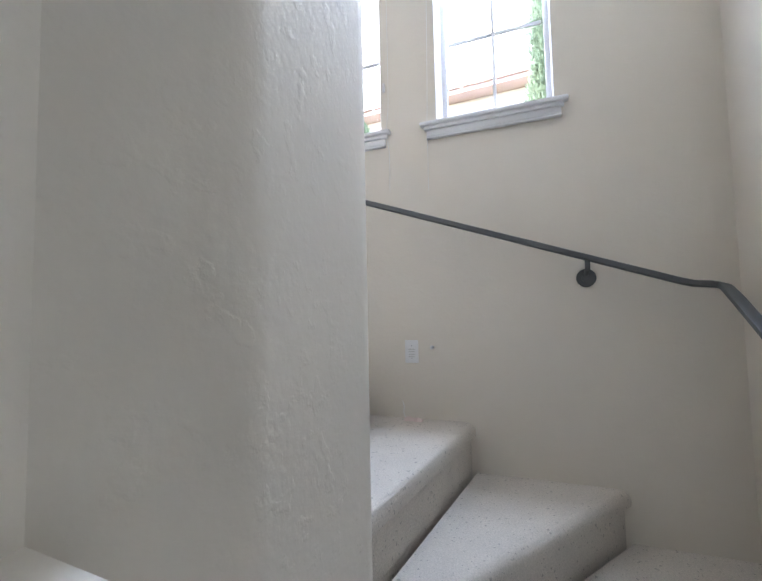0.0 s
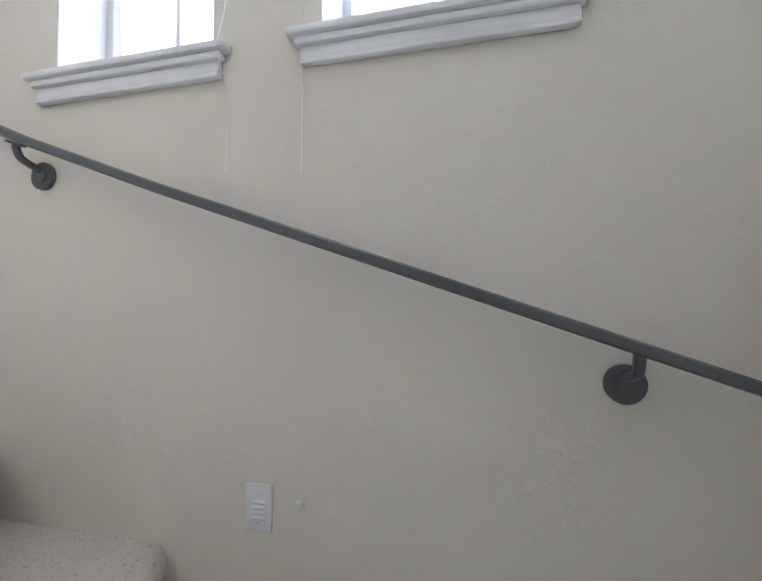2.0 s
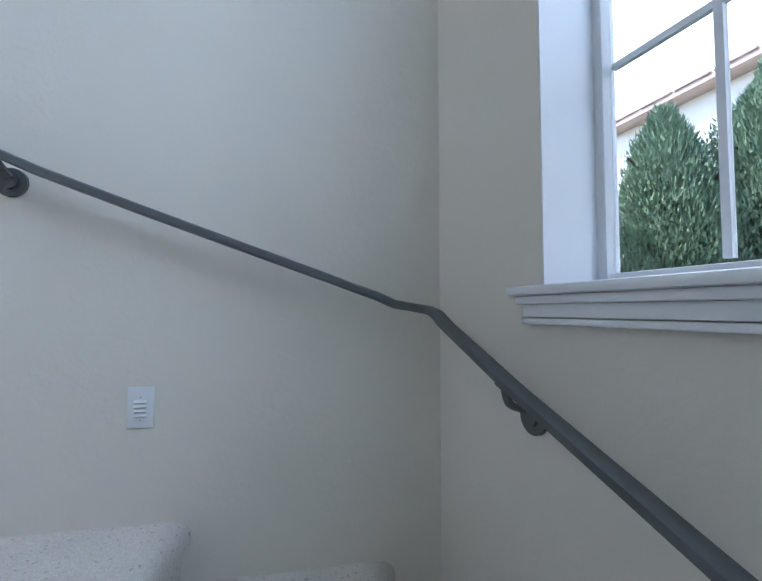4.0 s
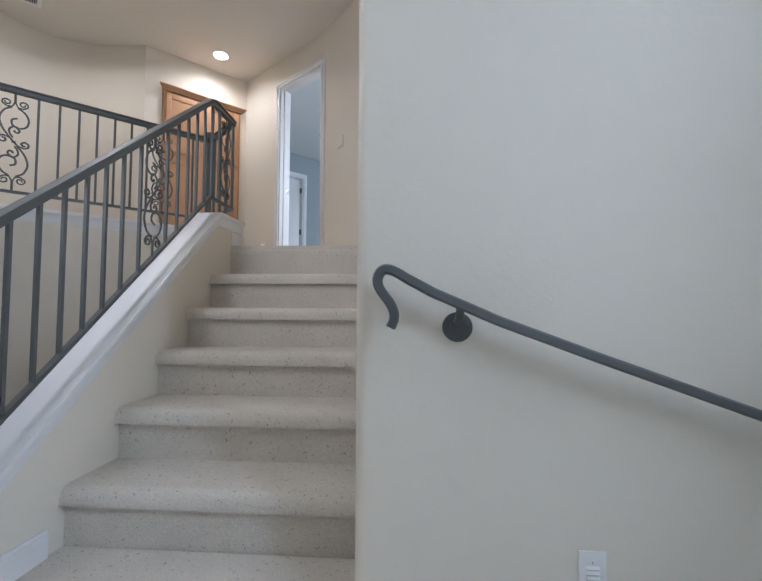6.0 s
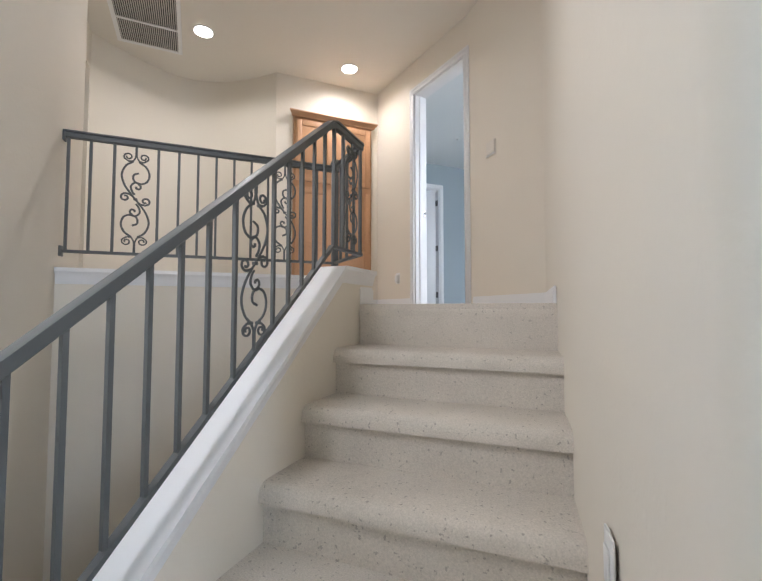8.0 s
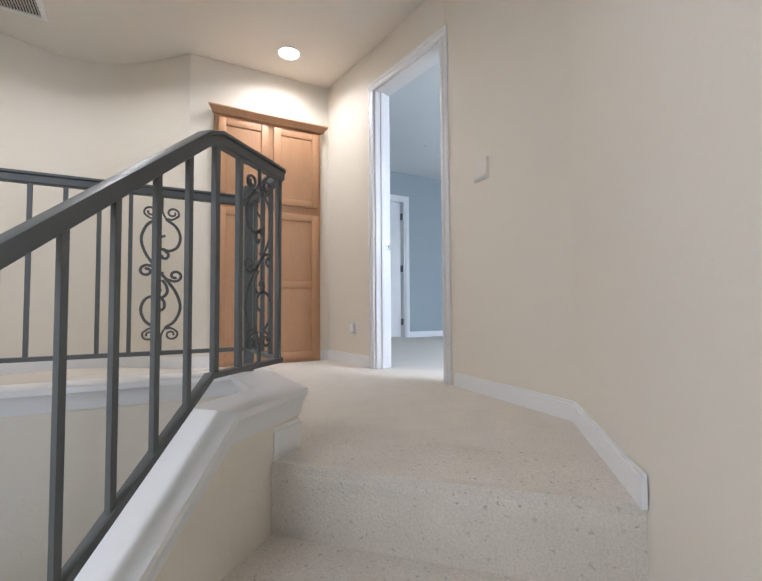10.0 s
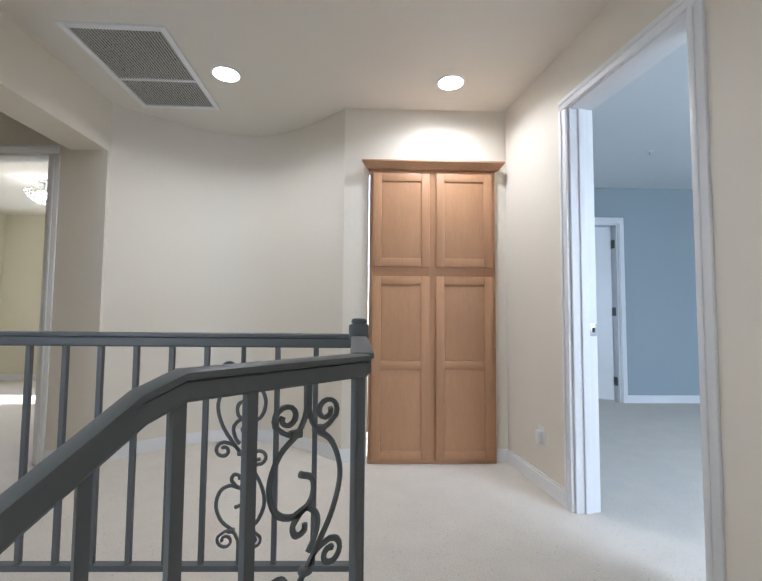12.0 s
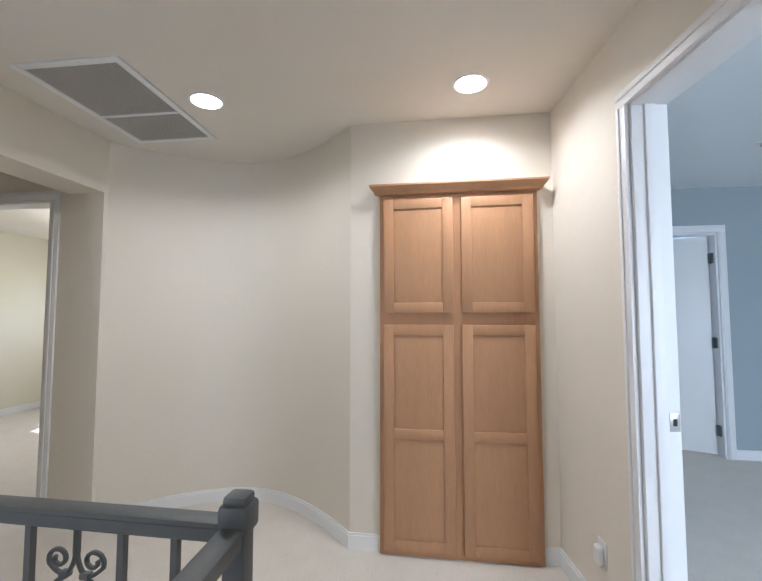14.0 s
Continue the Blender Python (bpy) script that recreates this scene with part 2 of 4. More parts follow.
# wall end that the stairs wind around
core = [(0.75, -5.62), (1.45, -5.60), (1.946, -5.458), (2.10, -5.518), (2.125, -5.528), (2.16, -5.532), (2.20, -5.525), (2.56, -5.445)] + arc(2.575, -5.395, 0.045, -75, 70, 6) + [(2.56, -5.352), (2.1, -5.30), (0.75, -5.12)]
wall("wall_core", prism(core, LOW - 0.3, CEIL), CREAM, label="cream wall end with rounded corners, lit by the stair windows")
# unseen walls, added to keep outside light off the core; set wide against bounce
wall("wall_lower_west", box((-3.5, -8.0, LOW - 0.3), (-3.38, -5.3, CEIL)), CREAM, label="unseen cream wall added to close the lower hall")
wall("wall_lower_north", box((-3.38, -5.62, LOW - 0.3), (0.75, -5.50, CEIL)), CREAM, label="unseen cream wall added to close the lower hall")
wall("wall_lower_east", box((0.36, -8.0, LOW - 0.3), (0.48, -7.0, CEIL)), CREAM, label="unseen cream wall added to close the lower hall")
wall("wall_lower_south", box((-3.5, -8.1, LOW - 0.3), (3.0, -7.98, CEIL)), CREAM, label="unseen cream wall added to close the lower hall")
# floors
tagged(mesh_ob("floor_lower", box((-3.5, -8.1, LOW - 0.5), (4.2, 0.5, LOW - 0.22)), CARPET), "beige carpet of the lower floor", "floor", kind="structure")
plan = [(-0.205, -2.948), (-0.94, -2.213), (-0.86, -2.12), (-0.905, -1.6), (-2.43, -1.6), (-2.43, -1.23), (-4.5, -1.23), (-4.5, 0.06), (-2.7, 0.06), (-2.7, 0.75), (0.33, 0.75), (0.33, -1.5), (0.36, -2.38)]
tagged(mesh_ob("floor_hall", prism(plan, -0.3, 0.0), CARPET, m=HALL), "light beige carpet of the upper hall", "floor", kind="structure")
tagged(mesh_ob("floor_bedroom", box((0.33, -3.2, -0.3), (4.4, 3.0, 0.0)), CARPET, m=HALL), "light beige carpet of the bedroom", "floor", kind="structure")
tagged(mesh_ob("floor_far_room", box((-7.0, 0.06, -0.3), (-2.7, 3.6, 0.0)), CARPET, m=HALL), "beige carpet of the far room", "floor", kind="structure")
# ceilings
tagged(mesh_ob("ceiling", prism([hp(-4.62, -1.35), hp(-4.62, 0.1), hp(-2.7, 0.1), hp(-2.7, 0.8), hp(0.2, 0.8), hp(0.25, -0.7), hp(0.4, -2.4), (3.3, -1.5), (4.3, -6.8), (3.0, -8.1), (-3.5, -8.1), (-3.5, -4.6)], CEIL, CEIL + 0.12), CEILING), "beige painted hall ceiling", "ceiling", kind="structure")
# bedroom
BY, BC = 1.95, 2.54
BR = [("wall_blue_left", (0.33, BY, 0), (1.26, BY + 0.12, BC)), ("wall_blue_right", (2.07, BY, 0), (4.4, BY + 0.12, BC)), ("wall_blue_head", (1.26, BY, 2.11), (2.07, BY + 0.12, BC)), ("wall_blue_far", (4.4, -3.2, 0), (4.52, BY + 0.12, BC)), ("wall_blue_near", (0.30, -0.6, 0), (0.33, BY, BC))]
for name, lo, hi in BR:
    wall(name, box(lo, hi), BLUE, HALL, "blue-grey painted bedroom wall")
wall("wall_bedroom_south_a", box((0.45, -3.32, 0), (1.2, -3.2, BC)), BLUE, HALL, "blue-grey painted bedroom wall")
wall("wall_bedroom_south_b", box((3.4, -3.32, 0), (4.52, -3.2, BC)), BLUE, HALL, "blue-grey painted bedroom wall")
wall("wall_bedroom_south_c", box((1.2, -3.32, 0), (3.4, -3.2, 0.8)), BLUE, HALL, "blue-grey painted bedroom wall under its window")
tagged(mesh_ob("ceiling_bedroom", box((0.20, -3.3, BC), (4.5, BY + 0.13, BC + 0.03)), PALE, m=HALL), "pale bedroom ceiling", "ceiling", kind="structure")
# closet behind the inner door
wall("wall_closet", box((1.0, 2.85, 0), (2.6, 2.95, BC)), WHITE, HALL, "white wall behind the inner door")
wall("wall_closet_side", box((0.9, BY + 0.12, 0), (1.0, 2.95, BC)), WHITE, HALL, "white wall behind the inner door")
tagged(mesh_ob("ceiling_closet", box((0.9, BY + 0.13, BC), (2.7, 2.95, BC + 0.03)), PALE, m=HALL), "pale ceiling behind the inner door", "ceiling", kind="structure")
wall("wall_closet_side_b", box((2.6, BY + 0.12, 0), (2.7, 2.95, BC)), WHITE, HALL, "white wall behind the inner door")
# far room, with a high window in its back wall
FB = 3.4
wall("wall_far_back_low", box((-6.3, FB, 0), (-2.6, FB + 0.12, 1.25)), YELLOW, HALL, "pale yellow far room wall under its window")
wall("wall_far_back_left", box((-6.3, FB, 1.25), (-5.65, FB + 0.12, 2.44)), YELLOW, HALL, "pale yellow far room wall")
wall("wall_far_back_right", box((-3.9, FB, 1.25), (-2.6, FB + 0.12, 2.44)), YELLOW, HALL, "pale yellow far room wall")
wall("wall_far_back_head", box((-5.65, FB, 1.95), (-3.9, FB + 0.12, 2.44)), YELLOW, HALL, "pale yellow far room wall over its window")
wall("wall_far_right", box((-2.72, 0.62, 0), (-2.6, FB, 2.44)), YELLOW, HALL, "pale yellow far room wall")
wall("wall_far_left", box((-6.42, 0.0, 0), (-6.3, FB + 0.12, 2.44)), YELLOW, HALL, "pale yellow far room wall")
wall("wall_far_front", box((-6.3, 0.0, 0), (-4.62, 0.12, 2.44)), YELLOW, HALL, "pale yellow far room wall")
tagged(mesh_ob("ceiling_far_room", box((-6.42, 0.12, 2.44), (-2.6, FB + 0.12, 2.468)), CEILING, m=HALL), "pale far room ceiling", "ceiling", kind="structure")

# ---- stairs ----
def nosed(bm, lines, r=0.042):
    """Rounds the top edges that lie on the given plan lines."""
    chosen = []
    top = max(v.co.z for v in bm.verts)
    for e in bm.edges:
        a, b = e.verts
        if min(a.co.z, b.co.z) < top - 1e-4:
            continue
        for p, q in lines:
            d = Vector(q) - Vector(p)
            far = max(abs(d.x * (v.co.y - p[1]) - d.y * (v.co.x - p[0])) / d.length for v in (a, b))
            if far < 0.004:
                chosen.append(e)
    bmesh.ops.bevel(bm, geom=chosen, offset=r, segments=5, affect="EDGES", profile=0.5)
    return bm


stairs = thing("staircase", "winding staircase covered in worn beige carpet", "stairs", kind="structure")
NOSE0 = -2.232
for k in range(1, 6):
    y0, y1 = NOSE0 - RUN * k, NOSE0 - RUN * (k - 1) + 0.03
    bm = nosed(prism([(0.885, y0), (2.02, y0), (2.02, y1), (0.885, y1)], -RISE * k - 0.065, -RISE * k), [((0.885, y0), (2.02, y0))])
    add_box(bm, (0.885, y0 + 0.028, -RISE * (k + 1) - 0.05), (2.02, y1 + 0.02, -RISE * k - 0.03))
    part("step", bm, STAIR_CARPET, stairs)
bm = nosed(prism([(0.885, NOSE0), (1.95, NOSE0), (1.95, NOSE0 + 0.3), (0.885, NOSE0 + 0.3)], -0.06, 0.002), [((0.885, NOSE0), (1.95, NOSE0))])
add_box(bm, (0.885, NOSE0 + 0.028, -RISE - 0.05), (1.95, NOSE0 + 0.3, -0.03))
part("step", bm, STAIR_CARPET, stairs)
OUT = [(2.11, W2Y), (2.745, W2Y), (3.36, W2Y), wp(0, -0.29), wp(0, -0.897), wp(0, -1.481), wp(0, -2.129), wp(-0.75, -2.56)]
TOPS = [LANDING, -1.46, -1.637, -1.866, -2.102, -2.321, -2.559, LOW]
INN = [(2.14, -5.36), (2.45, -5.36), (2.52, -5.345), (2.56, -5.34), (2.60, -5.335), (2.63, -5.345), (2.635, -5.39), (2.60, -5.46)]
for k in range(1, 8):
    o0, i0 = OUT[k], INN[k]
    o1, i1 = Vector(OUT[k - 1]), Vector(INN[k - 1])
    poly = [i0, o0]
    if k == 3:
        poly.append(wp(0, 0))
    if k == 7:
        poly = [i0, o0, wp(0, -2.56)]
    poly += [tuple(o1), tuple(i1)]
    z = TOPS[k]
    bm = nosed(prism(poly, z - 0.065, z), [(i0, o0)], 0.045)
    c = sum((Vector(p) for p in poly), Vector((0, 0))) / len(poly)
    e = Vector(o0) - Vector(i0)
    d = Vector((-e.y, e.x)).normalized() * 0.024
    if d.dot(c - Vector(i0)) < 0:
        d = -d
    inner = [tuple(Vector(p) + (d if n < 2 else Vector((0, 0)))) for n, p in enumerate(poly)]
    add_prism(bm, inner, z - 0.40, z - 0.03)
    part("step", bm, STAIR_CARPET, stairs)
bm = nosed(prism([(0.885, -5.3), (2.14, -5.36), (2.11, W2Y), (1.99, W2Y), (1.99, -3.55), (0.885, -3.55)], LANDING - 0.3, LANDING), [((2.14, -5.36), (2.11, W2Y))], 0.045)
part("landing", bm, STAIR_CARPET, stairs)
wall("wall_ledge", prism([(1.946, -5.452), (1.962, -5.606), (1.966, -5.65), (1.45, -5.80), (1.45, -5.59)], LOW - 0.2, -2.007), CREAM, label="cream painted ledge beside the lower stairs")

# knee walls under the railings
KY = -2.41          # where the sloped cap ends
SL = RISE / RUN
def cap_z(y):
    return 0.19 + SL * (min(y, KY) - KY) if y > -3.95 else 0.19 + SL * (-3.95 - KY)
ys = [-4.3, -3.95, KY]
bm = bmesh.new()
rows = []
for y in ys:
    rows.append([bm.verts.new(p) for p in ((0.772, y, LOW - 0.3), (0.888, y, LOW - 0.3), (0.888, y, cap_z(y) - 0.03), (0.772, y, cap_z(y) - 0.03))])
for r, s in zip(rows, rows[1:]):
    for i in range(4):
        bm.faces.new((r[i], r[(i + 1) % 4], s[(i + 1) % 4], s[i]))
bm.faces.new(rows[0]), bm.faces.new(rows[-1][::-1])
wall("wall_knee_stairs", bm, CREAM, label="cream low wall under the stair railing")
KNEE = [(0.83, KY), (0.845, -2.10), hp(-0.905, -1.62), hp(-2.43, -1.6)]
wall("wall_knee_hall", strip(KNEE, 0.058, -0.058, LOW - 0.3, 0.165), CREAM, label="cream low wall under the landing railing")


def cap_run(pts, parent, name="cap"):
    """White cap with a moulding under it along 3D points."""
    bm = bmesh.new()
    rows = []
    plan = [(p[0], p[1]) for p in pts]
    prof = [(-0.085, 0), (0.085, 0), (0.085, -0.02), (0.074, -0.034), (0.068, -0.06), (0.062, -0.085), (-0.062, -0.085), (-0.068, -0.06), (-0.074, -0.034), (-0.085, -0.02)]
    lines = [offset_line(plan, d) for d, _ in prof]
    for i, p in enumerate(pts):
        rows.append([bm.verts.new((*lines[j][i], p[2] + prof[j][1])) for j in range(len(prof))])
    n = len(prof)
    for r, s in zip(rows, rows[1:]):
        for j in range(n):
            bm.faces.new((r[j], r[(j + 1) % n], s[(j + 1) % n], s[j]))
    bm.faces.new(rows[0]), bm.faces.new(rows[-1][::-1])
    return part(name, bm, WHITE, parent)


trim = thing("knee_wall_cap", "white painted wooden cap on the low walls", "trim", kind="structure")
cap_run([(0.83, -4.25, cap_z(-5)), (0.83, -3.95, cap_z(-3.949)), (0.83, KY, 0.19), (0.845, -2.10, 0.19), (*hp(-0.905, -1.62), 0.19), (*hp(-2.425, -1.6), 0.19)], trim)


# ---- iron railings ----
def spiral(cx, cz, r0, r1, a0, turns, n=18):
    out = []
    for i in range(n + 1):
        f = i / n
        r = r0 + (r1 - r0) * f
        a = radians(a0 + 360 * turns * f)
        out.append((cx + r * math.cos(a), 0, cz + r * math.sin(a)))
    return out


def scroll_pieces(height):
    """The bent bars of a scrollwork panel in the plane y = 0, from z = 0 up to its height; the first is its spine."""
    k = height / 0.60
    out = []
    def put(pts, w=0.0085, h=0.011):
        out.append(add_tube(bmesh.new(), [(p[0] * 1.15, p[1], p[2] * k) for p in pts], w, h, 6))
    def both(pts, **kw):
        put(pts, **kw)
        put([(-p[0], p[1], 0.60 - p[2]) for p in pts], **kw)
    arc_r = smooth_line([(0.016, 0, 0.505), (0.045, 0, 0.480), (0.061, 0, 0.43), (0.048, 0, 0.375), (0.018, 0, 0.325), (0, 0, 0.30)], 6)
    put(arc_r + [(-p[0], p[1], 0.60 - p[2]) for p in arc_r[-2::-1]])
    spine = out[0]
    for x, z in ((0.020, 0.506), (-0.020, 0.506), (0.020, 0.094), (-0.020, 0.094), (0, 0.30)):
        add_box(spine, (x * 1.15 - 0.010, -0.008, z * k - 0.006), (x * 1.15 + 0.010, 0.008, z * k + 0.006), 0.003)
    both([(0, 0, 0.60), (0, 0, 0.57), (0, 0, 0.545)], w=0.014, h=0.014)
    for s in (1, -1):
        pts = smooth_line([(s * 0.001, 0, 0.555), (s * 0.004, 0, 0.530), (s * 0.016, 0, 0.508), (s * 0.034, 0, 0.508), (s * 0.052, 0, 0.522)], 4)
        both(pts + [(s * (0.034 + p[0]), 0, 0.532 + p[2]) for p in spiral(0, 0, 0.0205, 0.007, -28, 1.15)])
    both(smooth_line([(-0.016, 0, 0.505), (-0.045, 0, 0.480), (-0.059, 0, 0.44), (-0.048, 0, 0.400), (-0.018, 0, 0.386), (0.008, 0, 0.402), (0.010, 0, 0.432), (-0.012, 0, 0.445)], 6))
    both(smooth_line([(-0.022, 0, 0.386), (0.002, 0, 0.392), (0.020, 0, 0.372), (0.016, 0, 0.345), (0.004, 0, 0.325)], 5))
    both(smooth_line([(-0.010, 0, 0.388), (-0.022, 0, 0.372), (-0.016, 0, 0.357), (-0.003, 0, 0.360), (-0.002, 0, 0.370)], 5))
    both(smooth_line([(0, 0, 0.30), (0.018, 0, 0.322), (0.042, 0, 0.330)], 4) + [(0.044 + p[0], 0, 0.308 + p[2]) for p in spiral(0, 0, 0.0215, 0.007, 90, -1.1)])
    return out


def rail_profile(bm, pts):
    add_tube(bm, [Vector(p) + Vector((0, 0, 0.0115)) for p in pts], 0.046, 0.013, 8, 0.45, True)
    add_tube(bm, [Vector(p) - Vector((0, 0, 0.008)) for p in pts], 0.034, 0.031, 8, 0.4, True)
    return bm


def railing_run(parent, a, b, top_a, top_b, low_a, low_b, bars, scrolls, w=0.016):
    """Bars at fractions between a and b (plan), between a bottom and a top line; scrolls at fractions."""
    a, b = Vector(a), Vector(b)
    d = b - a
    ang = math.degrees(math.atan2(d.y, d.x))
    for f in bars:
        p = a + d * f
        m = pose(p.x, p.y, 0, 0, 0, ang)
        ob = part("baluster", box((-w / 2, -w / 2, low_a + (low_b - low_a) * f), (w / 2, w / 2, top_a + (top_b - top_a) * f)), IRON, parent)
        ob.matrix_world = m
    for f in scrolls:
        p = a + d * f
        lo, hi = low_a + (low_b - low_a) * f, top_a + (top_b - top_a) * f
        pieces = scroll_pieces(hi - lo)
        ob = part("scroll_panel", pieces[0], IRON, parent, "wrought scrollwork of iron")
        ob.matrix_world = pose(p.x, p.y, lo, 0, 0, ang)
        for bm in pieces[1:]:
            part("scroll", bm, IRON, ob)


RTOP, RLOW = 0.915, 0.285
K3, E3, N3, L3 = (0.845, -2.44), (0.845, -2.10), hp(-0.905, -1.62), hp(-2.425, -1.6)
BEND = (0.860, -3.94)
DROP = 1.18
near = thing("stair_railing", "dark painted wrought-iron stair railing with scroll panels", "railing")
bm = rail_profile(bmesh.new(), [(0.860, -4.25, RTOP - DROP), (0.860, -3.99, RTOP - DROP), (0.860, -3.93, RTOP - DROP + 0.006), (0.848, -2.47, RTOP - 0.02), (0.845, -2.42, RTOP), (*E3, RTOP)])
part("handrail", bm, IRON, near)
bm = add_tube(bmesh.new(), [(0.860, -4.25, RLOW - DROP), (0.860, -3.92, RLOW - DROP), (0.845, -2.44, RLOW), (*E3, RLOW)], 0.036, 0.022, 4)
part("bottom_rail", bm, IRON, near)
def on_slope(y):
    return (y + 3.94) / 1.5


NEAR_BARS = (-3.769, -3.664, -3.561, -3.457, -3.355, -3.250, -3.132, -2.918, -2.816, -2.715, -2.615, -2.519)
railing_run(near, BEND, K3, RTOP - DROP, RTOP, RLOW - DROP, RLOW, [on_slope(y) for y in NEAR_BARS], [on_slope(-3.886), on_slope(-3.027)], 0.0135)
railing_run(near, K3, E3, RTOP, RTOP, RLOW, RLOW, [0.05, 0.345, 0.97], [0.645], 0.016)
railing_run(near, (0.860, -4.22), BEND, RTOP - DROP, RTOP - DROP, RLOW - DROP, RLOW - DROP, [0.1, 0.46, 0.83], [])
far_r = thing("landing_railing", "dark painted wrought-iron railing with scroll panels round the stairwell", "railing")
part("handrail", rail_profile(bmesh.new(), [(*E3, RTOP + 0.002), (*N3, RTOP + 0.010)]), IRON, far_r)
part("handrail", rail_profile(bmesh.new(), [(*N3, RTOP + 0.014), (*L3, RTOP + 0.014)]), IRON, far_r)
part("bottom_rail", add_tube(bmesh.new(), [(*E3, RLOW + 0.002), (*N3, RLOW + 0.002)], 0.036, 0.022, 4), IRON, far_r)
part("bottom_rail", add_tube(bmesh.new(), [(*N3, RLOW), (*L3, RLOW)], 0.036, 0.022, 4), IRON, far_r)
railing_run(far_r, E3, N3, RTOP, RTOP, RLOW, RLOW, [0.25, 0.5, 0.75], [])
FAR_BARS = (-2.405, -2.302, -2.190, -1.970, -1.862, -1.758, -1.656, -1.553, -1.450, -1.348, -1.142, -1.030)
def on_far(x):
    return (-0.905 - x) / 1.52
railing_run(far_r, N3, L3, RTOP, RTOP, RLOW, RLOW, [on_far(x) for x in FAR_BARS], [on_far(-1.242), on_far(-2.083)], 0.0135)
for z in (RTOP, RLOW):
    ob = part("wall_flange", box((-0.006, -0.022, z - 0.028), (0.006, 0.022, z + 0.028), 0.002), IRON, far_r)
    ob.matrix_world = pose(*hp(-2.424, -1.6), 0, 0, 0, 45)
bm = box((-0.021, -0.021, 0.17), (0.021, 0.021, 0.974), 0.004)
add_box(bm, (-0.029, -0.029, 0.926), (0.029, 0.029, 0.978), 0.009)
add_box(bm, (-0.023, -0.023, 0.974), (0.023, 0.023, 0.993), 0.008)
ob = part("newel_post", bm, IRON, far_r, "square iron newel post with a faceted cap")
ob.matrix_world = pose(*N3, 0, 0, 0, 45)

# wall handrail
hr = thing("wall_handrail", "dark painted iron handrail on round wall brackets", "handrail")
HY = W2Y - 0.075
e2 = wp(-0.080, -0.09)
pts = [(*wp(-1.5, -2.475), -2.52), (*wp(-0.18, -2.478), -1.745), (*wp(-0.115, -2.474), -1.705), (*wp(-0.088, -2.458), -1.692), (*wp(-0.094, -2.43), -1.688), (*wp(-0.094, -2.375), -1.683), (*wp(-0.094, -2.33), -1.670)]
pts += [(*wp(-0.094, -0.95), -1.181), (*wp(-0.085, -0.50), -1.012), (*wp(-0.080, -0.18), -0.876), (*wp(-0.080, -0.13), -0.848), (e2[0] - 0.005, HY - 0.02, -0.834), (e2[0] - 0.05, HY, -0.826), (e2[0] - 0.11, HY, -0.816), (e2[0] - 0.17, HY, -0.790)]
pts += [(2.60, HY, -0.548), (2.35, HY, -0.456)]
tip = [(2.18, HY, -0.383), (2.11, HY, -0.345), (2.085, HY, -0.330), (2.062, HY, -0.322), (2.045, HY, -0.327), (2.036, HY, -0.345), (2.038, HY, -0.366), (2.053, HY, -0.390), (2.070, HY, -0.413), (2.079, HY, -0.436), (2.078, HY, -0.455), (2.070, HY, -0.474)]
part("rail", add_tube(bmesh.new(), [(p[0], p[1], p[2] - 0.004) for p in pts + tip[:2]], 0.043, 0.027, 8, 0.5, True), IRON, hr)
part("curled_end", add_tube(bmesh.new(), smooth_line([(p[0], p[1], p[2] - 0.004) for p in tip[1:]], 5), 0.0425, 0.0265, 8, 0.5), IRON, hr, "curled lamb's-tongue end of the handrail")


def bracket(wall_point, out, rail_point, along):
    """Round plate on the wall with a bent arm up to the rail."""
    o = Vector(out)
    w, r = Vector(wall_point), Vector(rail_point)
    br = part("bracket", disc(bmesh.new(), w + o * 0.006, o, 0.041, 0.012), IRON, hr, "round iron wall bracket")
    reach = (r - w).dot(o)
    z = Vector((0, 0, 1))
    bm = add_tube(bmesh.new(), smooth_line([w + o * 0.008 + z * 0.012, w + o * (reach * 0.5) + z * 0.022, w + o * (reach * 0.86) + z * 0.036, r - z * 0.012], 5), 0.022, 0.018, 8, 0.7)
    d = disc(bm, w + o * 0.014, o, 0.020, 0.012)
    part("arm", d, IRON, br)
    tangent = along.normalized() * 0.028
    part("saddle", add_tube(bmesh.new(), [r - tangent - z * 0.009, r + tangent - z * 0.009], 0.022, 0.008, 6), IRON, br)


nw = WIN.to_3x3() @ Vector((-1, 0, 0))
def win_rail(u):
    return -1.640 + (u + 2.26) / 2.06 * 0.722
for u in (-0.455, -1.999):
    z = win_rail(u)
    bracket((*wp(0, u), z - (0.078 if u > -1 else 0.090)), nw, (*wp(-0.085 if u > -1 else -0.094, u), z), Vector((*wp(0, 1), 0.3505)) - Vector((*wp(0, 0), 0)))
bracket((2.250, W2Y, -0.478), (0, -1, 0), (2.25, HY, -0.416), Vector((1, 0, -0.42)))
ne = WIN.to_3x3() @ Vector((0, 1, 0))
bracket((*wp(-0.40, -2.56), -1.955), ne, (*wp(-0.40, -2.478), -1.875), Vector((*wp(1, 0), 0.587)) - Vector((*wp(0, 0), 0)))


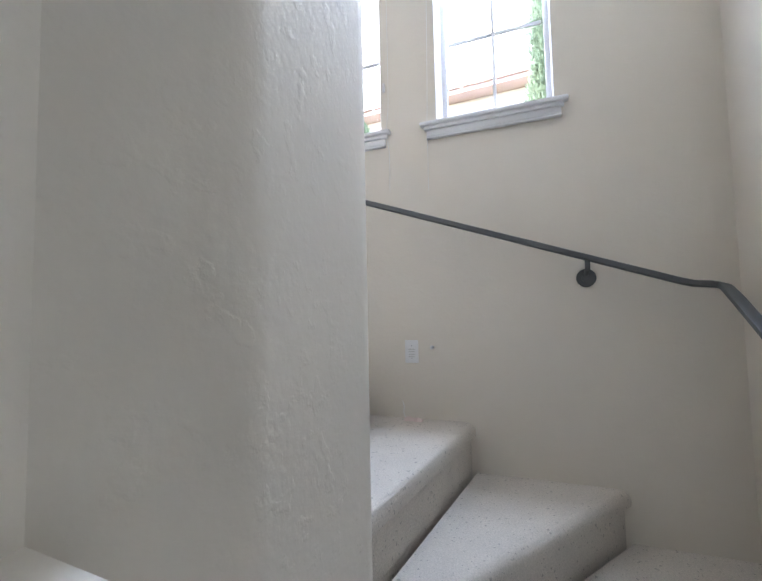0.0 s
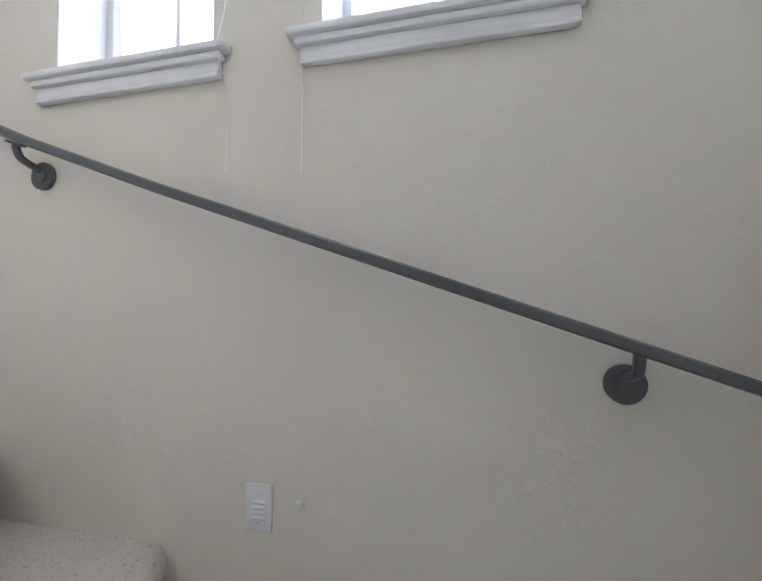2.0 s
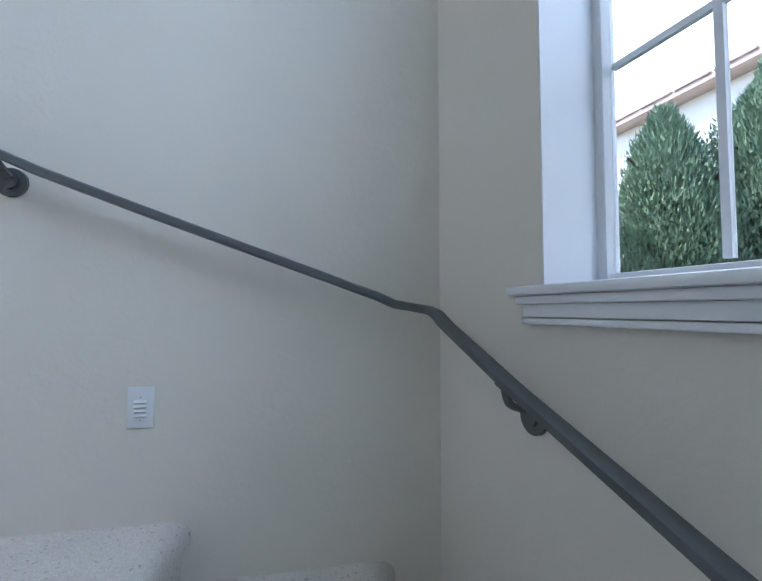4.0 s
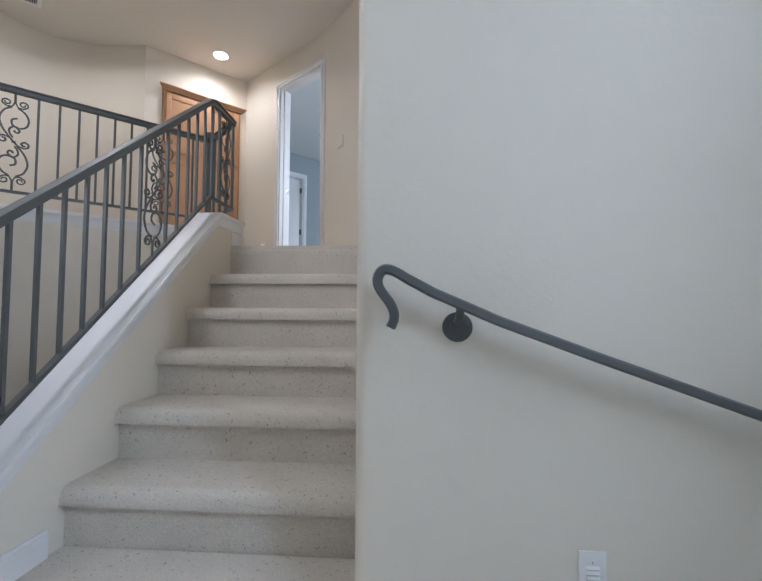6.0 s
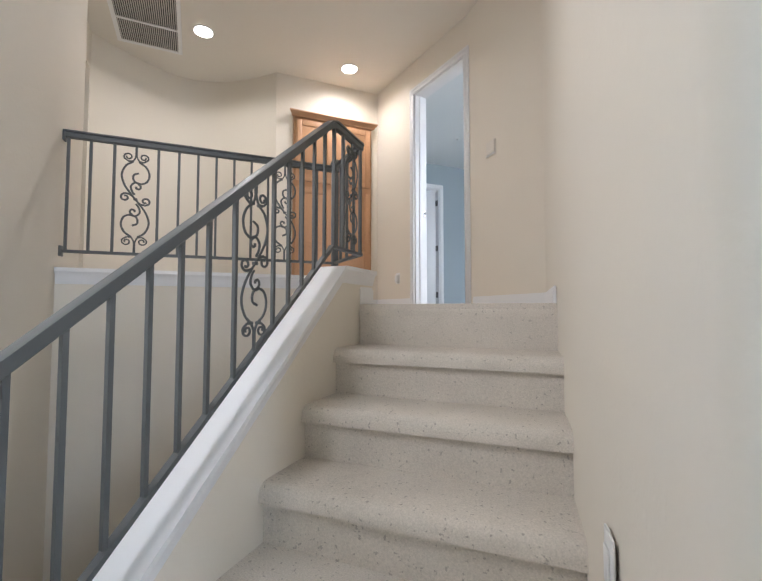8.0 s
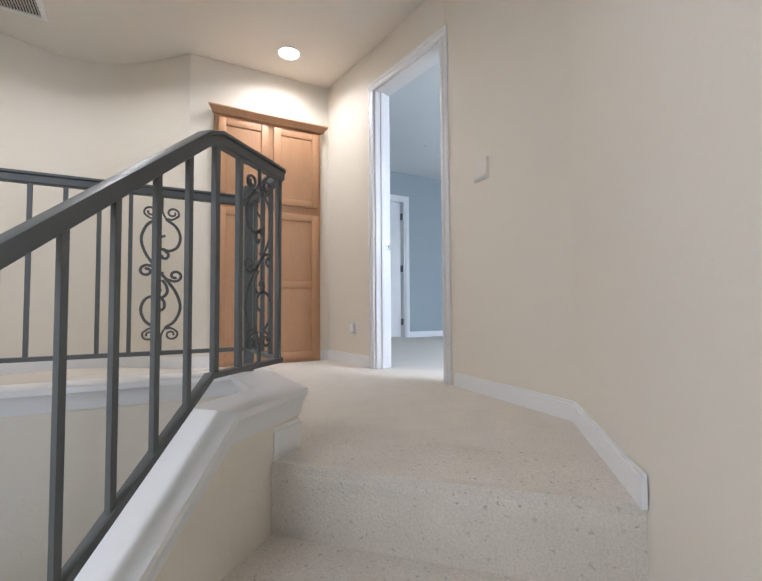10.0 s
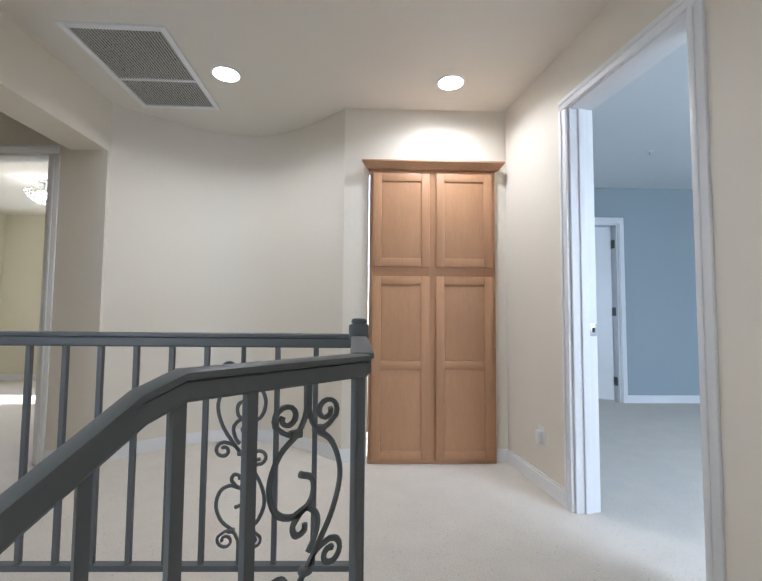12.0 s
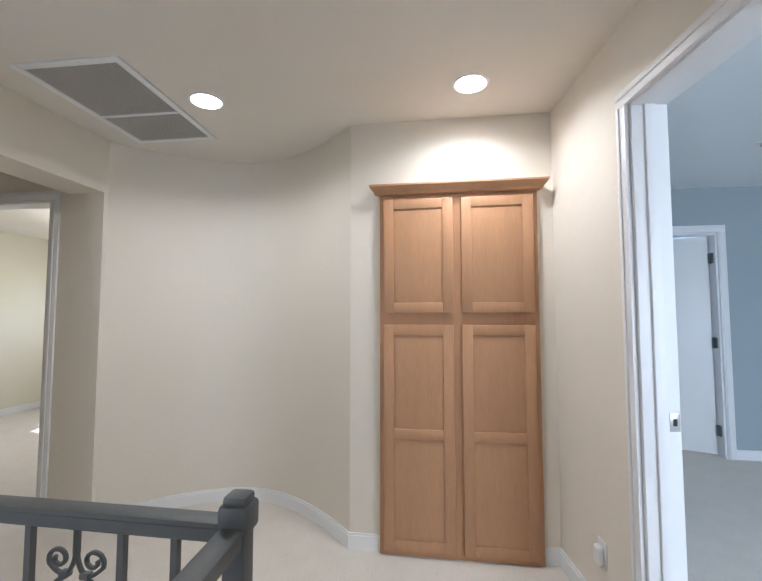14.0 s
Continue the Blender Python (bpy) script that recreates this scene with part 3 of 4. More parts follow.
# ---- stair windows ----
def stair_window(name, y0, y1):
    w = thing(name, "white-framed stair window with thin muntins and a moulded sill", "window", WIN, kind="structure")
    x0, x1, f = 0.165, 0.210, 0.030
    bm = bmesh.new()
    for lo, hi in (((x0, y0, SILL), (x1, y0 + f, WTOP)), ((x0, y1 - f, SILL), (x1, y1, WTOP)), ((x0, y0 + f, SILL), (x1, y1 - f, SILL + f)), ((x0, y0 + f, WTOP - f), (x1, y1 - f, WTOP))):
        add_box(bm, lo, hi, 0.004)
    part("window_frame", bm, WHITE, w)
    mid = (y0 + y1) / 2
    part("muntin", box((x0 + 0.02, mid - 0.008, SILL + 0.04), (x0 + 0.036, mid + 0.008, WTOP - 0.04)), WHITE, w)
    for i in (1, 2, 3):
        z = SILL + 0.515 * i + 0.015
        part("muntin", box((x0 + 0.021, y0 + 0.04, z - 0.008), (x0 + 0.035, y1 - 0.04, z + 0.008)), WHITE, w)
    pane = part("pane", box((x0 + 0.026, y0 + 0.03, SILL + 0.03), (x0 + 0.030, y1 - 0.03, WTOP - 0.03)), GLASS, w, "clear glass")
    pane.visible_shadow = False
    bm = bmesh.new()
    # plastered jamb linings
    add_box(bm, (0.001, y0, SILL), (x0, y0 + 0.004, WTOP))
    add_box(bm, (0.001, y1 - 0.004, SILL), (x0, y1, WTOP))
    part("jamb_lining", bm, WHITE, w)
    bm = bmesh.new()
    a, b = y0 - 0.038, y1 + 0.06
    add_box(bm, (-0.045, a - 0.02, SILL - 0.022), (0.0, b + 0.02, SILL), 0.008)
    add_box(bm, (0.0, y0, SILL - 0.022), (x0, y1, SILL + 0.001))
    add_box(bm, (-0.032, a, SILL - 0.042), (0.0, b, SILL - 0.022), 0.006)
    add_box(bm, (-0.018, a + 0.012, SILL - 0.072), (0.0, b - 0.012, SILL - 0.042), 0.003)
    add_box(bm, (-0.024, a + 0.012, SILL - 0.088), (0.0, b - 0.012, SILL - 0.074), 0.004)
    part("window_sill", bm, WHITE, w, "white moulded sill and apron")
    return w


stair_window("window_1", *W1)
stair_window("window_2", *W2)
for power, (y0, y1) in ((1.5, W1), (9.0, W2)):
    lamp("window_daylight", "AREA", power, WIN @ look((0.155, (y0 + y1) / 2, 0.72), (-2.0, (y0 + y1) / 2, 0.3)), 0.44, 0.95, DAY)

# ---- lamps ----
def downlight(x, y):
    m = HALL @ pose(x, y, CEIL)
    t = thing("downlight", "round white recessed ceiling downlight, switched on", "ceiling light", m, "hall downlights")
    bm = bmesh.new()
    add_tube(bm, [(0.082 * math.cos(radians(a)), 0.082 * math.sin(radians(a)), -0.003) for a in range(0, 361, 15)], 0.018, 0.008, 6)
    part("trim_ring", bm, WHITE, t)
    part("lens", disc(bmesh.new(), (0, 0, -0.004), (0, 0, 1), 0.076, 0.004), GLOW, t, "glowing lens")
    lamp("downlight_beam", "AREA", 1.75, HALL @ look((x, y, CEIL - 0.012), (x, y + 0.001, 0)), 0.14, color=(1, 0.95, 0.885))


downlight(-1.767, -0.365)
downlight(-0.376, -0.331)
lamp("bedroom_daylight", "AREA", 15.5, HALL @ look((2.3, -3.25, 1.6), (2.5, -0.6, -0.3)), 2.1, 1.5, (0.80, 0.90, 1.0))
lamp("far_room_daylight", "AREA", 3.5, HALL @ look((-4.78, FB + 0.03, 1.6), (-4.9, 1.0, 0.9)), 1.7, 0.66, (1, 0.97, 0.92))
# added lamp in the unseen well opening, lifts stairs and knee wall
lamp("well_fill_light", "AREA", 3.7, HALL @ look((-2.49, -3.30, 0.95), (-0.3, -2.2, 0.0)), 0.42, 1.5, (0.97, 0.98, 1.0))

# ---- built-in cabinet ----
cab = thing("linen_cabinet", "built-in maple linen cabinet with four raised-panel doors and a crown", "cabinet", HALL)
part("body", box((-0.88, 0.0, 0.0), (0.0, 0.33, 2.028)), MAPLE, cab)


def cab_door(x0, x1, z0, z1, mid=None):
    s = 0.058
    y = -0.022
    panels = [(z0 + s, z1 - s)] if mid is None else [(z0 + s, mid - s / 2), (mid + s / 2, z1 - s)]
    d = part("door", box((x0 + 0.004, -0.009, z0 + 0.004), (x1 - 0.004, 0.0, z1 - 0.004)), MAPLE, cab)
    for a, b in ((x0, x0 + s), (x1 - s, x1)):
        part("stile", box((a, y, z0), (b, -0.002, z1), 0.004), MAPLE, d)
    for a, b in ((z0, z0 + s), (z1 - s, z1)) + (((mid - s / 2, mid + s / 2),) if mid else ()):
        part("rail", box((x0 + s, y + 0.001, a), (x1 - s, -0.002, b), 0.003), MAPLE, d)
    for a, b in panels:
        bm = bmesh.new()
        o = [bm.verts.new((x, -0.012, z)) for x, z in ((x0 + s, a), (x1 - s, a), (x1 - s, b), (x0 + s, b))]
        q = 0.038
        i = [bm.verts.new((x, -0.0195, z)) for x, z in ((x0 + s + q, a + q), (x1 - s - q, a + q), (x1 - s - q, b - q), (x0 + s + q, b - q))]
        bm.faces.new(i)
        for k in range(4):
            bm.faces.new((o[k], o[(k + 1) % 4], i[(k + 1) % 4], i[k]))
        part("panel", bm, MAPLE, d)


for x0, x1 in ((-0.855, -0.463), (-0.417, -0.025)):
    cab_door(x0, x1, 1.335, 1.99)
    cab_door(x0, x1, 0.03, 1.268, 0.66)
bm = bmesh.new()
prof = [(0.0, 2.013), (-0.03, 2.018), (-0.034, 2.030), (-0.05, 2.044), (-0.062, 2.060), (-0.062, 2.070), (0.03, 2.070), (0.03, 2.013)]
va = [bm.verts.new((-0.88 + min(y, 0) * 0.9, y, z)) for y, z in prof]
vb = [bm.verts.new((0.0 - min(y, 0) * 0.9, y, z)) for y, z in prof]
for k in range(len(prof)):
    bm.faces.new((va[k], va[(k + 1) % len(prof)], vb[(k + 1) % len(prof)], vb[k]))
bm.faces.new(va), bm.faces.new(vb[::-1])
part("crown", bm, MAPLE, cab, "dark maple crown moulding")

# ---- return-air grille in the ceiling ----
vent = thing("ceiling_vent", "white-framed return-air grille with grey louvres in the ceiling", "vent", HALL @ pose(-2.215, -0.36, CEIL, 0, 0, 1.5))
hx, hy = 0.27, 0.43
bm = bmesh.new()
for lo, hi in (((-hx, -hy, -0.012), (-hx + 0.035, hy, 0)), ((hx - 0.035, -hy, -0.012), (hx, hy, 0)), ((-hx + 0.035, -hy, -0.011), (hx - 0.035, -hy + 0.035, 0)), ((-hx + 0.035, hy - 0.035, -0.011), (hx - 0.035, hy, 0)), ((-hx + 0.035, 0.06, -0.014), (hx - 0.035, 0.077, 0))):
    add_box(bm, lo, hi, 0.003)
part("frame", bm, WHITE, vent)
# flat black sheet painted as the shade between the louvres
part("shade_backing", box((-hx + 0.03, -hy + 0.03, -0.002), (hx - 0.03, hy - 0.03, -0.001)), DARK, vent)
for n in range(29):
    x = -hx + 0.043 + n * (2 * hx - 0.086) / 28
    bm = box((x - 0.0038, -hy + 0.034, -0.009), (x + 0.0038, hy - 0.034, -0.0035))
    part("slat", bm, GRILLE, vent)


# ---- trim ----
def base_profile(pts, h=0.088):
    """Baseboard to the left of a plan line, with an eased top."""
    bm = strip(pts, 0.0, 0.014, 0.0, h - 0.012)
    up = strip(pts, 0.0, 0.009, h - 0.012, h)
    me = bpy.data.meshes.new("tmp")
    up.to_mesh(me)
    up.free()
    bm.from_mesh(me)
    bpy.data.meshes.remove(me)
    return bm


def baseboard(pts, z=0.0, m=ID, h=0.088):
    bm = base_profile(pts, h)
    bmesh.ops.translate(bm, verts=bm.verts, vec=(0, 0, z))
    return tagged(mesh_ob("baseboard", bm, WHITE, m=m), "white painted baseboard", "baseboard", kind="structure")


baseboard([(1.873, -2.255)] + run[8:10] + [hp(0.289, -1.53)], h=0.078)
baseboard([hp(0.179, -0.63), hp(0.09, 0.03), hp(0.005, 0.03)])
baseboard([(-0.885, 0.03)] + CURVE + [(-2.69, 0.0), (-3.0, 0.0)], m=HALL)
baseboard([hp(-2.43, -1.542), hp(-0.845, -1.562), (0.903, -2.09), (0.888, -2.22)], h=0.095)
baseboard([(2.10, W2Y), (1.975, W2Y)], LANDING)
baseboard([(0.885, -3.62), (0.885, -4.24)], LANDING, h=0.095)
baseboard([(4.4, BY), (2.138, BY)], m=HALL)
baseboard([(1.19, BY), (0.33, BY)], m=HALL)
baseboard([(-2.72, 3.4), (-6.3, 3.4), (-6.3, 0.12)], m=HALL)


def casing_frame(width, height, w=0.062, t=0.018):
    """Door casing in the plane y = 0, round an opening from x = 0 to width."""
    bm = bmesh.new()
    for a, b in ((-w, 0), (width, width + w)):
        add_box(bm, (a, -t, 0), (b, 0, height), 0.004)
        add_box(bm, (a + 0.012, -t - 0.006, 0), (a + 0.030, -t + 0.002, height), 0.003)
    add_box(bm, (-w, -t - 0.0005, height), (width + w, 0, height + w), 0.004)
    add_box(bm, (-w + 0.012, -t - 0.0065, height + 0.030), (width + w - 0.012, -t + 0.002, height + 0.048), 0.003)
    return bm


# bedroom doorway
A, B = Vector((0.187, -0.70)), Vector((0.289, -1.46))
span = (B - A).length
ang = math.degrees(math.atan2(B.y - A.y, B.x - A.x))
DOOR = HALL @ pose(A.x, A.y, 0, 0, 0, ang)
door = thing("door_1", "white-cased open doorway into the blue bedroom", "doorway", DOOR, kind="structure")
part("casing", casing_frame(span - 0.03, DOOR_TOP - 0.012), WHITE, door)
bm = bmesh.new()
add_box(bm, (-0.004, 0.0, 0.0), (0.016, 0.135, DOOR_TOP - 0.012), 0.002)
add_box(bm, (span - 0.046, 0.0, 0.0), (span - 0.002, 0.135, DOOR_TOP - 0.012), 0.002)
add_box(bm, (0.016, 0.0, DOOR_TOP - 0.022), (span - 0.046, 0.135, DOOR_TOP + 0.004), 0.002)
add_box(bm, (0.016, 0.045, 0.0), (0.027, 0.085, DOOR_TOP - 0.022), 0.002)
add_box(bm, (span - 0.057, 0.045, 0.0), (span - 0.046, 0.085, DOOR_TOP - 0.022), 0.002)
part("jamb", bm, WHITE, door)
strike = part("strike_plate", box((0.0155, 0.095, 0.90), (0.0185, 0.132, 0.965), 0.001), STEEL, door, "steel strike plate")
# solid black box drawn for the shade inside the latch hole
part("latch_hole", box((0.0180, 0.106, 0.92), (0.0192, 0.121, 0.945)), DARK, strike)
part("casing_bedroom", box((-0.06, 0.131, 0.0), (0.0, 0.148, DOOR_TOP + 0.05), 0.003), WHITE, door)

# inner door, ajar
d2 = thing("door_2", "white inner door standing ajar in a white casing", "door", HALL @ pose(1.26, BY, 0), kind="structure")
part("casing", casing_frame(0.81, 2.11, 0.068), WHITE, d2)
bm = bmesh.new()
add_box(bm, (0.0, 0.0, 0.0), (0.018, 0.12, 2.11))
add_box(bm, (0.792, 0.0, 0.0), (0.81, 0.12, 2.11))
add_box(bm, (0.018, 0.0, 2.092), (0.792, 0.12, 2.11))
part("jamb", bm, WHITE, d2)
leaf = part("leaf", box((-0.76, 0.0, 0.012), (0.0, 0.035, 2.085), 0.002), WHITE, d2, "plain white door leaf")
leaf.matrix_local = pose(0.782, 0.09, 0, 0, 0, -24)
for z in (0.24, 1.06, 1.87):
    bm = add_tube(bmesh.new(), [(0.780, 0.074, z - 0.05), (0.780, 0.074, z + 0.05)], 0.018, 0.018, 8)
    add_box(bm, (0.786, 0.03, z - 0.05), (0.7915, 0.070, z + 0.05))
    part("hinge", bm, HINGE, d2, "dark steel hinge")
# added lamp before a solid wall, brightens the space behind the leaf
lamp("inner_room_fill", "AREA", 5.0, HALL @ look((2.58, 2.45, 1.4), (1.1, 2.45, 1.2)), 0.6, 1.2, DAY)

# far opening
d3 = thing("door_3", "white-trimmed open doorway into the pale yellow room", "doorway", HALL @ pose(-3.87, 0, 0), kind="structure")
bm = bmesh.new()
add_box(bm, (0.785, -0.004, 0.0), (0.807, 0.125, 2.085), 0.002)
add_box(bm, (-0.002, -0.004, 0.0), (0.02, 0.125, 2.085), 0.002)
add_box(bm, (0.02, -0.004, 2.068), (0.785, 0.125, 2.0865), 0.002)
add_box(bm, (0.02, 0.045, 0.0), (0.031, 0.08, 2.068), 0.002)
add_box(bm, (0.774, 0.045, 0.0), (0.785, 0.08, 2.068), 0.002)
part("jamb", bm, WHITE, d3)
part("casing", casing_frame(0.805, 2.0865, 0.06, 0.014), WHITE, d3)
strike = part("strike_plate", box((0.0195, 0.088, 0.905), (0.0225, 0.122, 0.965), 0.001), STEEL, d3, "steel strike plate")
# shade of the latch hole, again a solid black box
part("latch_hole", box((0.0220, 0.098, 0.922), (0.0232, 0.112, 0.947)), DARK, strike)

# ---- far room ceiling lamp ----
fx = thing("ceiling_lamp", "semi-flush crystal ceiling lamp, switched on, in the far room", "ceiling light", HALL @ pose(-4.45, 1.72, 2.44))
part("canopy", disc(bmesh.new(), (0, 0, -0.012), (0, 0, 1), 0.065, 0.024), STEEL, fx)
part("stem", add_tube(bmesh.new(), [(0, 0, -0.02), (0, 0, -0.13)], 0.016), STEEL, fx)
bm = bmesh.new()
for k in range(5):
    r, z = (0.165, 0.160, 0.140, 0.105, 0.055)[k], -0.13 - 0.028 * k
    n = (26, 26, 22, 16, 9)[k]
    for i in range(n):
        a = 2 * math.pi * (i + 0.5 * (k % 2)) / n
        bmesh.ops.create_icosphere(bm, subdivisions=1, radius=0.014, matrix=pose(r * math.cos(a), r * math.sin(a), z))
part("crystal_bowl", bm, mat("crystal", (0.75, 0.74, 0.70), 0.15, vary=0.1, scale=30), fx, "rows of clear crystal beads")
part("bulb", disc(bmesh.new(), (0, 0, -0.16), (0, 0, 1), 0.05, 0.06), GLOW, fx)
lamp("far_room_lamp", "POINT", 2.0, HALL @ pose(-4.45, 1.72, 2.12), 0.08, color=(1, 0.9, 0.75))

# ---- wall plates and small fittings ----
def louvre_plate(m, name="step_light"):
    """Wall plate in the plane y = 0, facing -y."""
    t = thing(name, "white plastic louvred step-light plate on the stair wall", "step light", m, "step lights")
    part("plate", box((-0.036, -0.006, -0.059), (0.036, 0.0, 0.059), 0.003), PLASTIC, t)
    for i in range(4):
        z = 0.018 - i * 0.013
        bm = bmesh.new()
        vs = [bm.verts.new(p) for p in ((-0.017, -0.006, z + 0.003), (0.017, -0.006, z + 0.003), (0.017, -0.012, z - 0.003), (-0.017, -0.012, z - 0.003), (-0.017, -0.006, z - 0.004), (0.017, -0.006, z - 0.004))]
        for q in ((0, 1, 2, 3), (3, 2, 5, 4), (0, 3, 4), (1, 5, 2), (0, 4, 5, 1)):
            bm.faces.new([vs[i2] for i2 in q])
        part("louvre", bm, PLASTIC, t)
        part("slot", box((-0.016, -0.0072, z - 0.0075), (0.016, -0.0055, z - 0.0045)), GRILLE, t)
    for z in (0.030, -0.036):
        part("screw", disc(bmesh.new(), (0, -0.006, z), (0, 1, 0), 0.0028, 0.002, 10), STEEL, t)
    return t


louvre_plate(WIN @ pose(0, -1.165, -1.978, 0, 0, -90))
louvre_plate(pose(2.60, W2Y, -1.122))
nub = tagged(mesh_ob("wall_stub", add_tube(bmesh.new(), [(0, 0.002, 0), (0, -0.012, 0), (0, -0.02, -0.002)], 0.018, 0.018, 10), PLASTIC, m=WIN @ pose(0, -1.275, -1.955, 0, 0, -90)), "small white stub of filler on the stair wall", "wall stub")
sw = thing("light_switch", "white light switch plate on the stair wall", "light switch", pose(1.937, -3.38, -0.49, 0, 0, -86.3))
part("plate", box((-0.036, -0.006, -0.058), (0.036, 0, 0.058), 0.003), PLASTIC, sw)
part("rocker", box((-0.016, -0.011, -0.033), (0.016, -0.006, 0.033), 0.002), PLASTIC, sw)
th = thing("thermostat", "flat white thermostat on the cream wall by the doorway", "thermostat", HALL @ pose(0.264, -1.80, 1.19, 0, 0, -93.9))
part("plate", box((-0.058, -0.006, -0.058), (0.058, 0.004, 0.058), 0.003), CEILING, th)
part("cover", box((-0.053, -0.011, -0.040), (0.053, -0.005, 0.053), 0.002), CEILING, th)
part("lower_lip", box((-0.053, -0.016, -0.053), (0.053, -0.005, -0.044), 0.002), PLASTIC, th, "white raised lower lip")
nl = thing("night_light", "small white plug-in night light on the wall", "night light", HALL @ pose(0.148, -0.40, 0.30, 0, 0, -82.4))
part("outlet_plate", box((-0.035, -0.005, -0.057), (0.035, 0, 0.057), 0.002), PLASTIC, nl)
bm = box((-0.024, -0.034, -0.045), (0.024, -0.005, 0.035), 0.012, 4)
part("body", bm, PLASTIC, nl, smooth=True)
sp = thing("sprinkler", "small white fire sprinkler on the bedroom ceiling", "sprinkler", HALL @ pose(1.72, 0.85, BC))
part("escutcheon", disc(bmesh.new(), (0, 0, -0.004), (0, 0, 1), 0.032, 0.008), PLASTIC, sp)
part("head", add_tube(bmesh.new(), [(0, 0, -0.005), (0, 0, -0.03)], 0.014), STEEL, sp)

# strip of torn packaging on the stair tread, with a bit of string
jk = thing("torn_packaging", "crumpled pinkish strip of torn packaging on the carpeted step", "litter", WIN @ pose(-0.055, -1.18, -2.321, 0, 0, 88))
bm = bmesh.new()
vals = [(-0.05, 0.0, 0.012), (-0.025, 0.006, 0.022), (-0.004, -0.004, 0.014), (0.02, 0.004, 0.024), (0.045, 0.0, 0.016)]
r0 = [bm.verts.new((x, y - 0.016, 0.002)) for x, y, z in vals]
r1 = [bm.verts.new((x, y, z)) for x, y, z in vals]
r2 = [bm.verts.new((x, y + 0.020, 0.003)) for x, y, z in vals]
for i in range(4):
    for a, b in ((r0, r1), (r1, r2), (r2, r0)):
        bm.faces.new((a[i], a[i + 1], b[i + 1], b[i]))
bm.faces.new((r0[0], r1[0], r2[0])), bm.faces.new((r0[4], r2[4], r1[4]))
part("strip", bm, PAPER, jk)
part("string", add_tube(bmesh.new(), smooth_line([(0.04, 0, 0.015), (0.048, 0.005, 0.04), (0.043, 0.01, 0.07), (0.05, 0.012, 0.10)], 4), 0.004, 0.004, 5), PLASTIC, jk, "white string")

# blind cords beside the windows
for u, z0, z1, drift in ((W1[0] - 0.047, 0.2, -1.12, 0.0), (W2[1] + 0.045, 0.2, -1.14, 0.02)):
    pts = smooth_line([(-0.010, u - drift, z0), (-0.012, u - drift * 0.3, SILL + 0.2), (-0.052 if drift == 0 else -0.014, u, SILL - 0.02), (-0.010, u, SILL - 0.14), (-0.009, u + 0.003, z1)], 5)
    tagged(mesh_ob("blind_cord", add_tube(bmesh.new(), pts, 0.003, 0.003, 5), PLASTIC, m=WIN), "thin white blind cord hanging down the wall", "cord", "blind cords")
cl = thing("cord_cleat", "small white cord cleat beside the window", "cleat", WIN @ pose(0, W1[0] - 0.02, SILL + 0.25))
part("cleat", box((-0.016, -0.008, -0.025), (0.0, 0.008, 0.025), 0.005), PLASTIC, cl)

# ---- outside ----
GROUND = mat("dry_lawn", (0.14, 0.16, 0.07), 0.95, vary=0.3, scale=1.5, grain=0.3, grain_scale=20)
STUCCO = mat("pale_stucco", (0.80, 0.76, 0.72), 0.9, vary=0.04, scale=1.0, bump=0.3, bump_scale=40)
TILE = mat("clay_tile", (0.48, 0.36, 0.32), 0.8, vary=0.2, scale=3.0)
LEAF = mat("conifer_leaf", (0.20, 0.28, 0.17), 0.75, vary=0.3, scale=6, grain=0.25, grain_scale=25)
BARK = mat("bark", (0.12, 0.08, 0.055), 0.9, vary=0.25, scale=10)
GZ = -3.4
bm = bmesh.new()
add_box(bm, (5.2, -400, GZ - 0.2), (800, 400, GZ))
tagged(mesh_ob("ground", bm, GROUND), "dry grass around the houses", "ground", kind="structure")
HOUSE = WIN @ pose(9.05, 0, 0, 0, 0, -3.7)
nb = thing("neighbour_house", "pale stucco house with clay tile roof beyond the stair windows", "house", HOUSE)
part("wall", box((0, -16, GZ), (9, 14.0, 4.05)), STUCCO, nb)


def roof(lo, hi, z, rise, over=0.5):
    bm = bmesh.new()
    x0, x1, y0, y1 = lo[0] - over, hi[0] + over, lo[1] - over, hi[1] + over
    mid = (x0 + x1) / 2
    a = [bm.verts.new(p) for p in ((x0, y0, z), (x1, y0, z), (x1, y1, z), (x0, y1, z))]
    b = [bm.verts.new(p) for p in ((x0, y0, z + 0.12), (x1, y0, z + 0.12), (x1, y1, z + 0.12), (x0, y1, z + 0.12))]
    r = [bm.verts.new((mid, y0 + 1.5, z + rise)), bm.verts.new((mid, y1 - 1.5, z + rise))]
    bm.faces.new(a)
    for i in range(4):
        bm.faces.new((a[i], a[(i + 1) % 4], b[(i + 1) % 4], b[i]))
    bm.faces.new((b[0], b[1], r[0])), bm.faces.new((b[2], b[3], r[1]))
    bm.faces.new((b[1], b[2], r[1], r[0])), bm.faces.new((b[3], b[0], r[0], r[1]))
    return bm


rf = part("roof", roof((0, -16), (9, 14.0), 4.05, 2.2), TILE, nb, "clay tile roof")
for i in range(35):
    part("tile_row", box((-0.55, -16.4 + i * 0.86, 4.17), (-0.40, -16.4 + i * 0.86 + 0.8, 4.23), 0.02), TILE, rf)
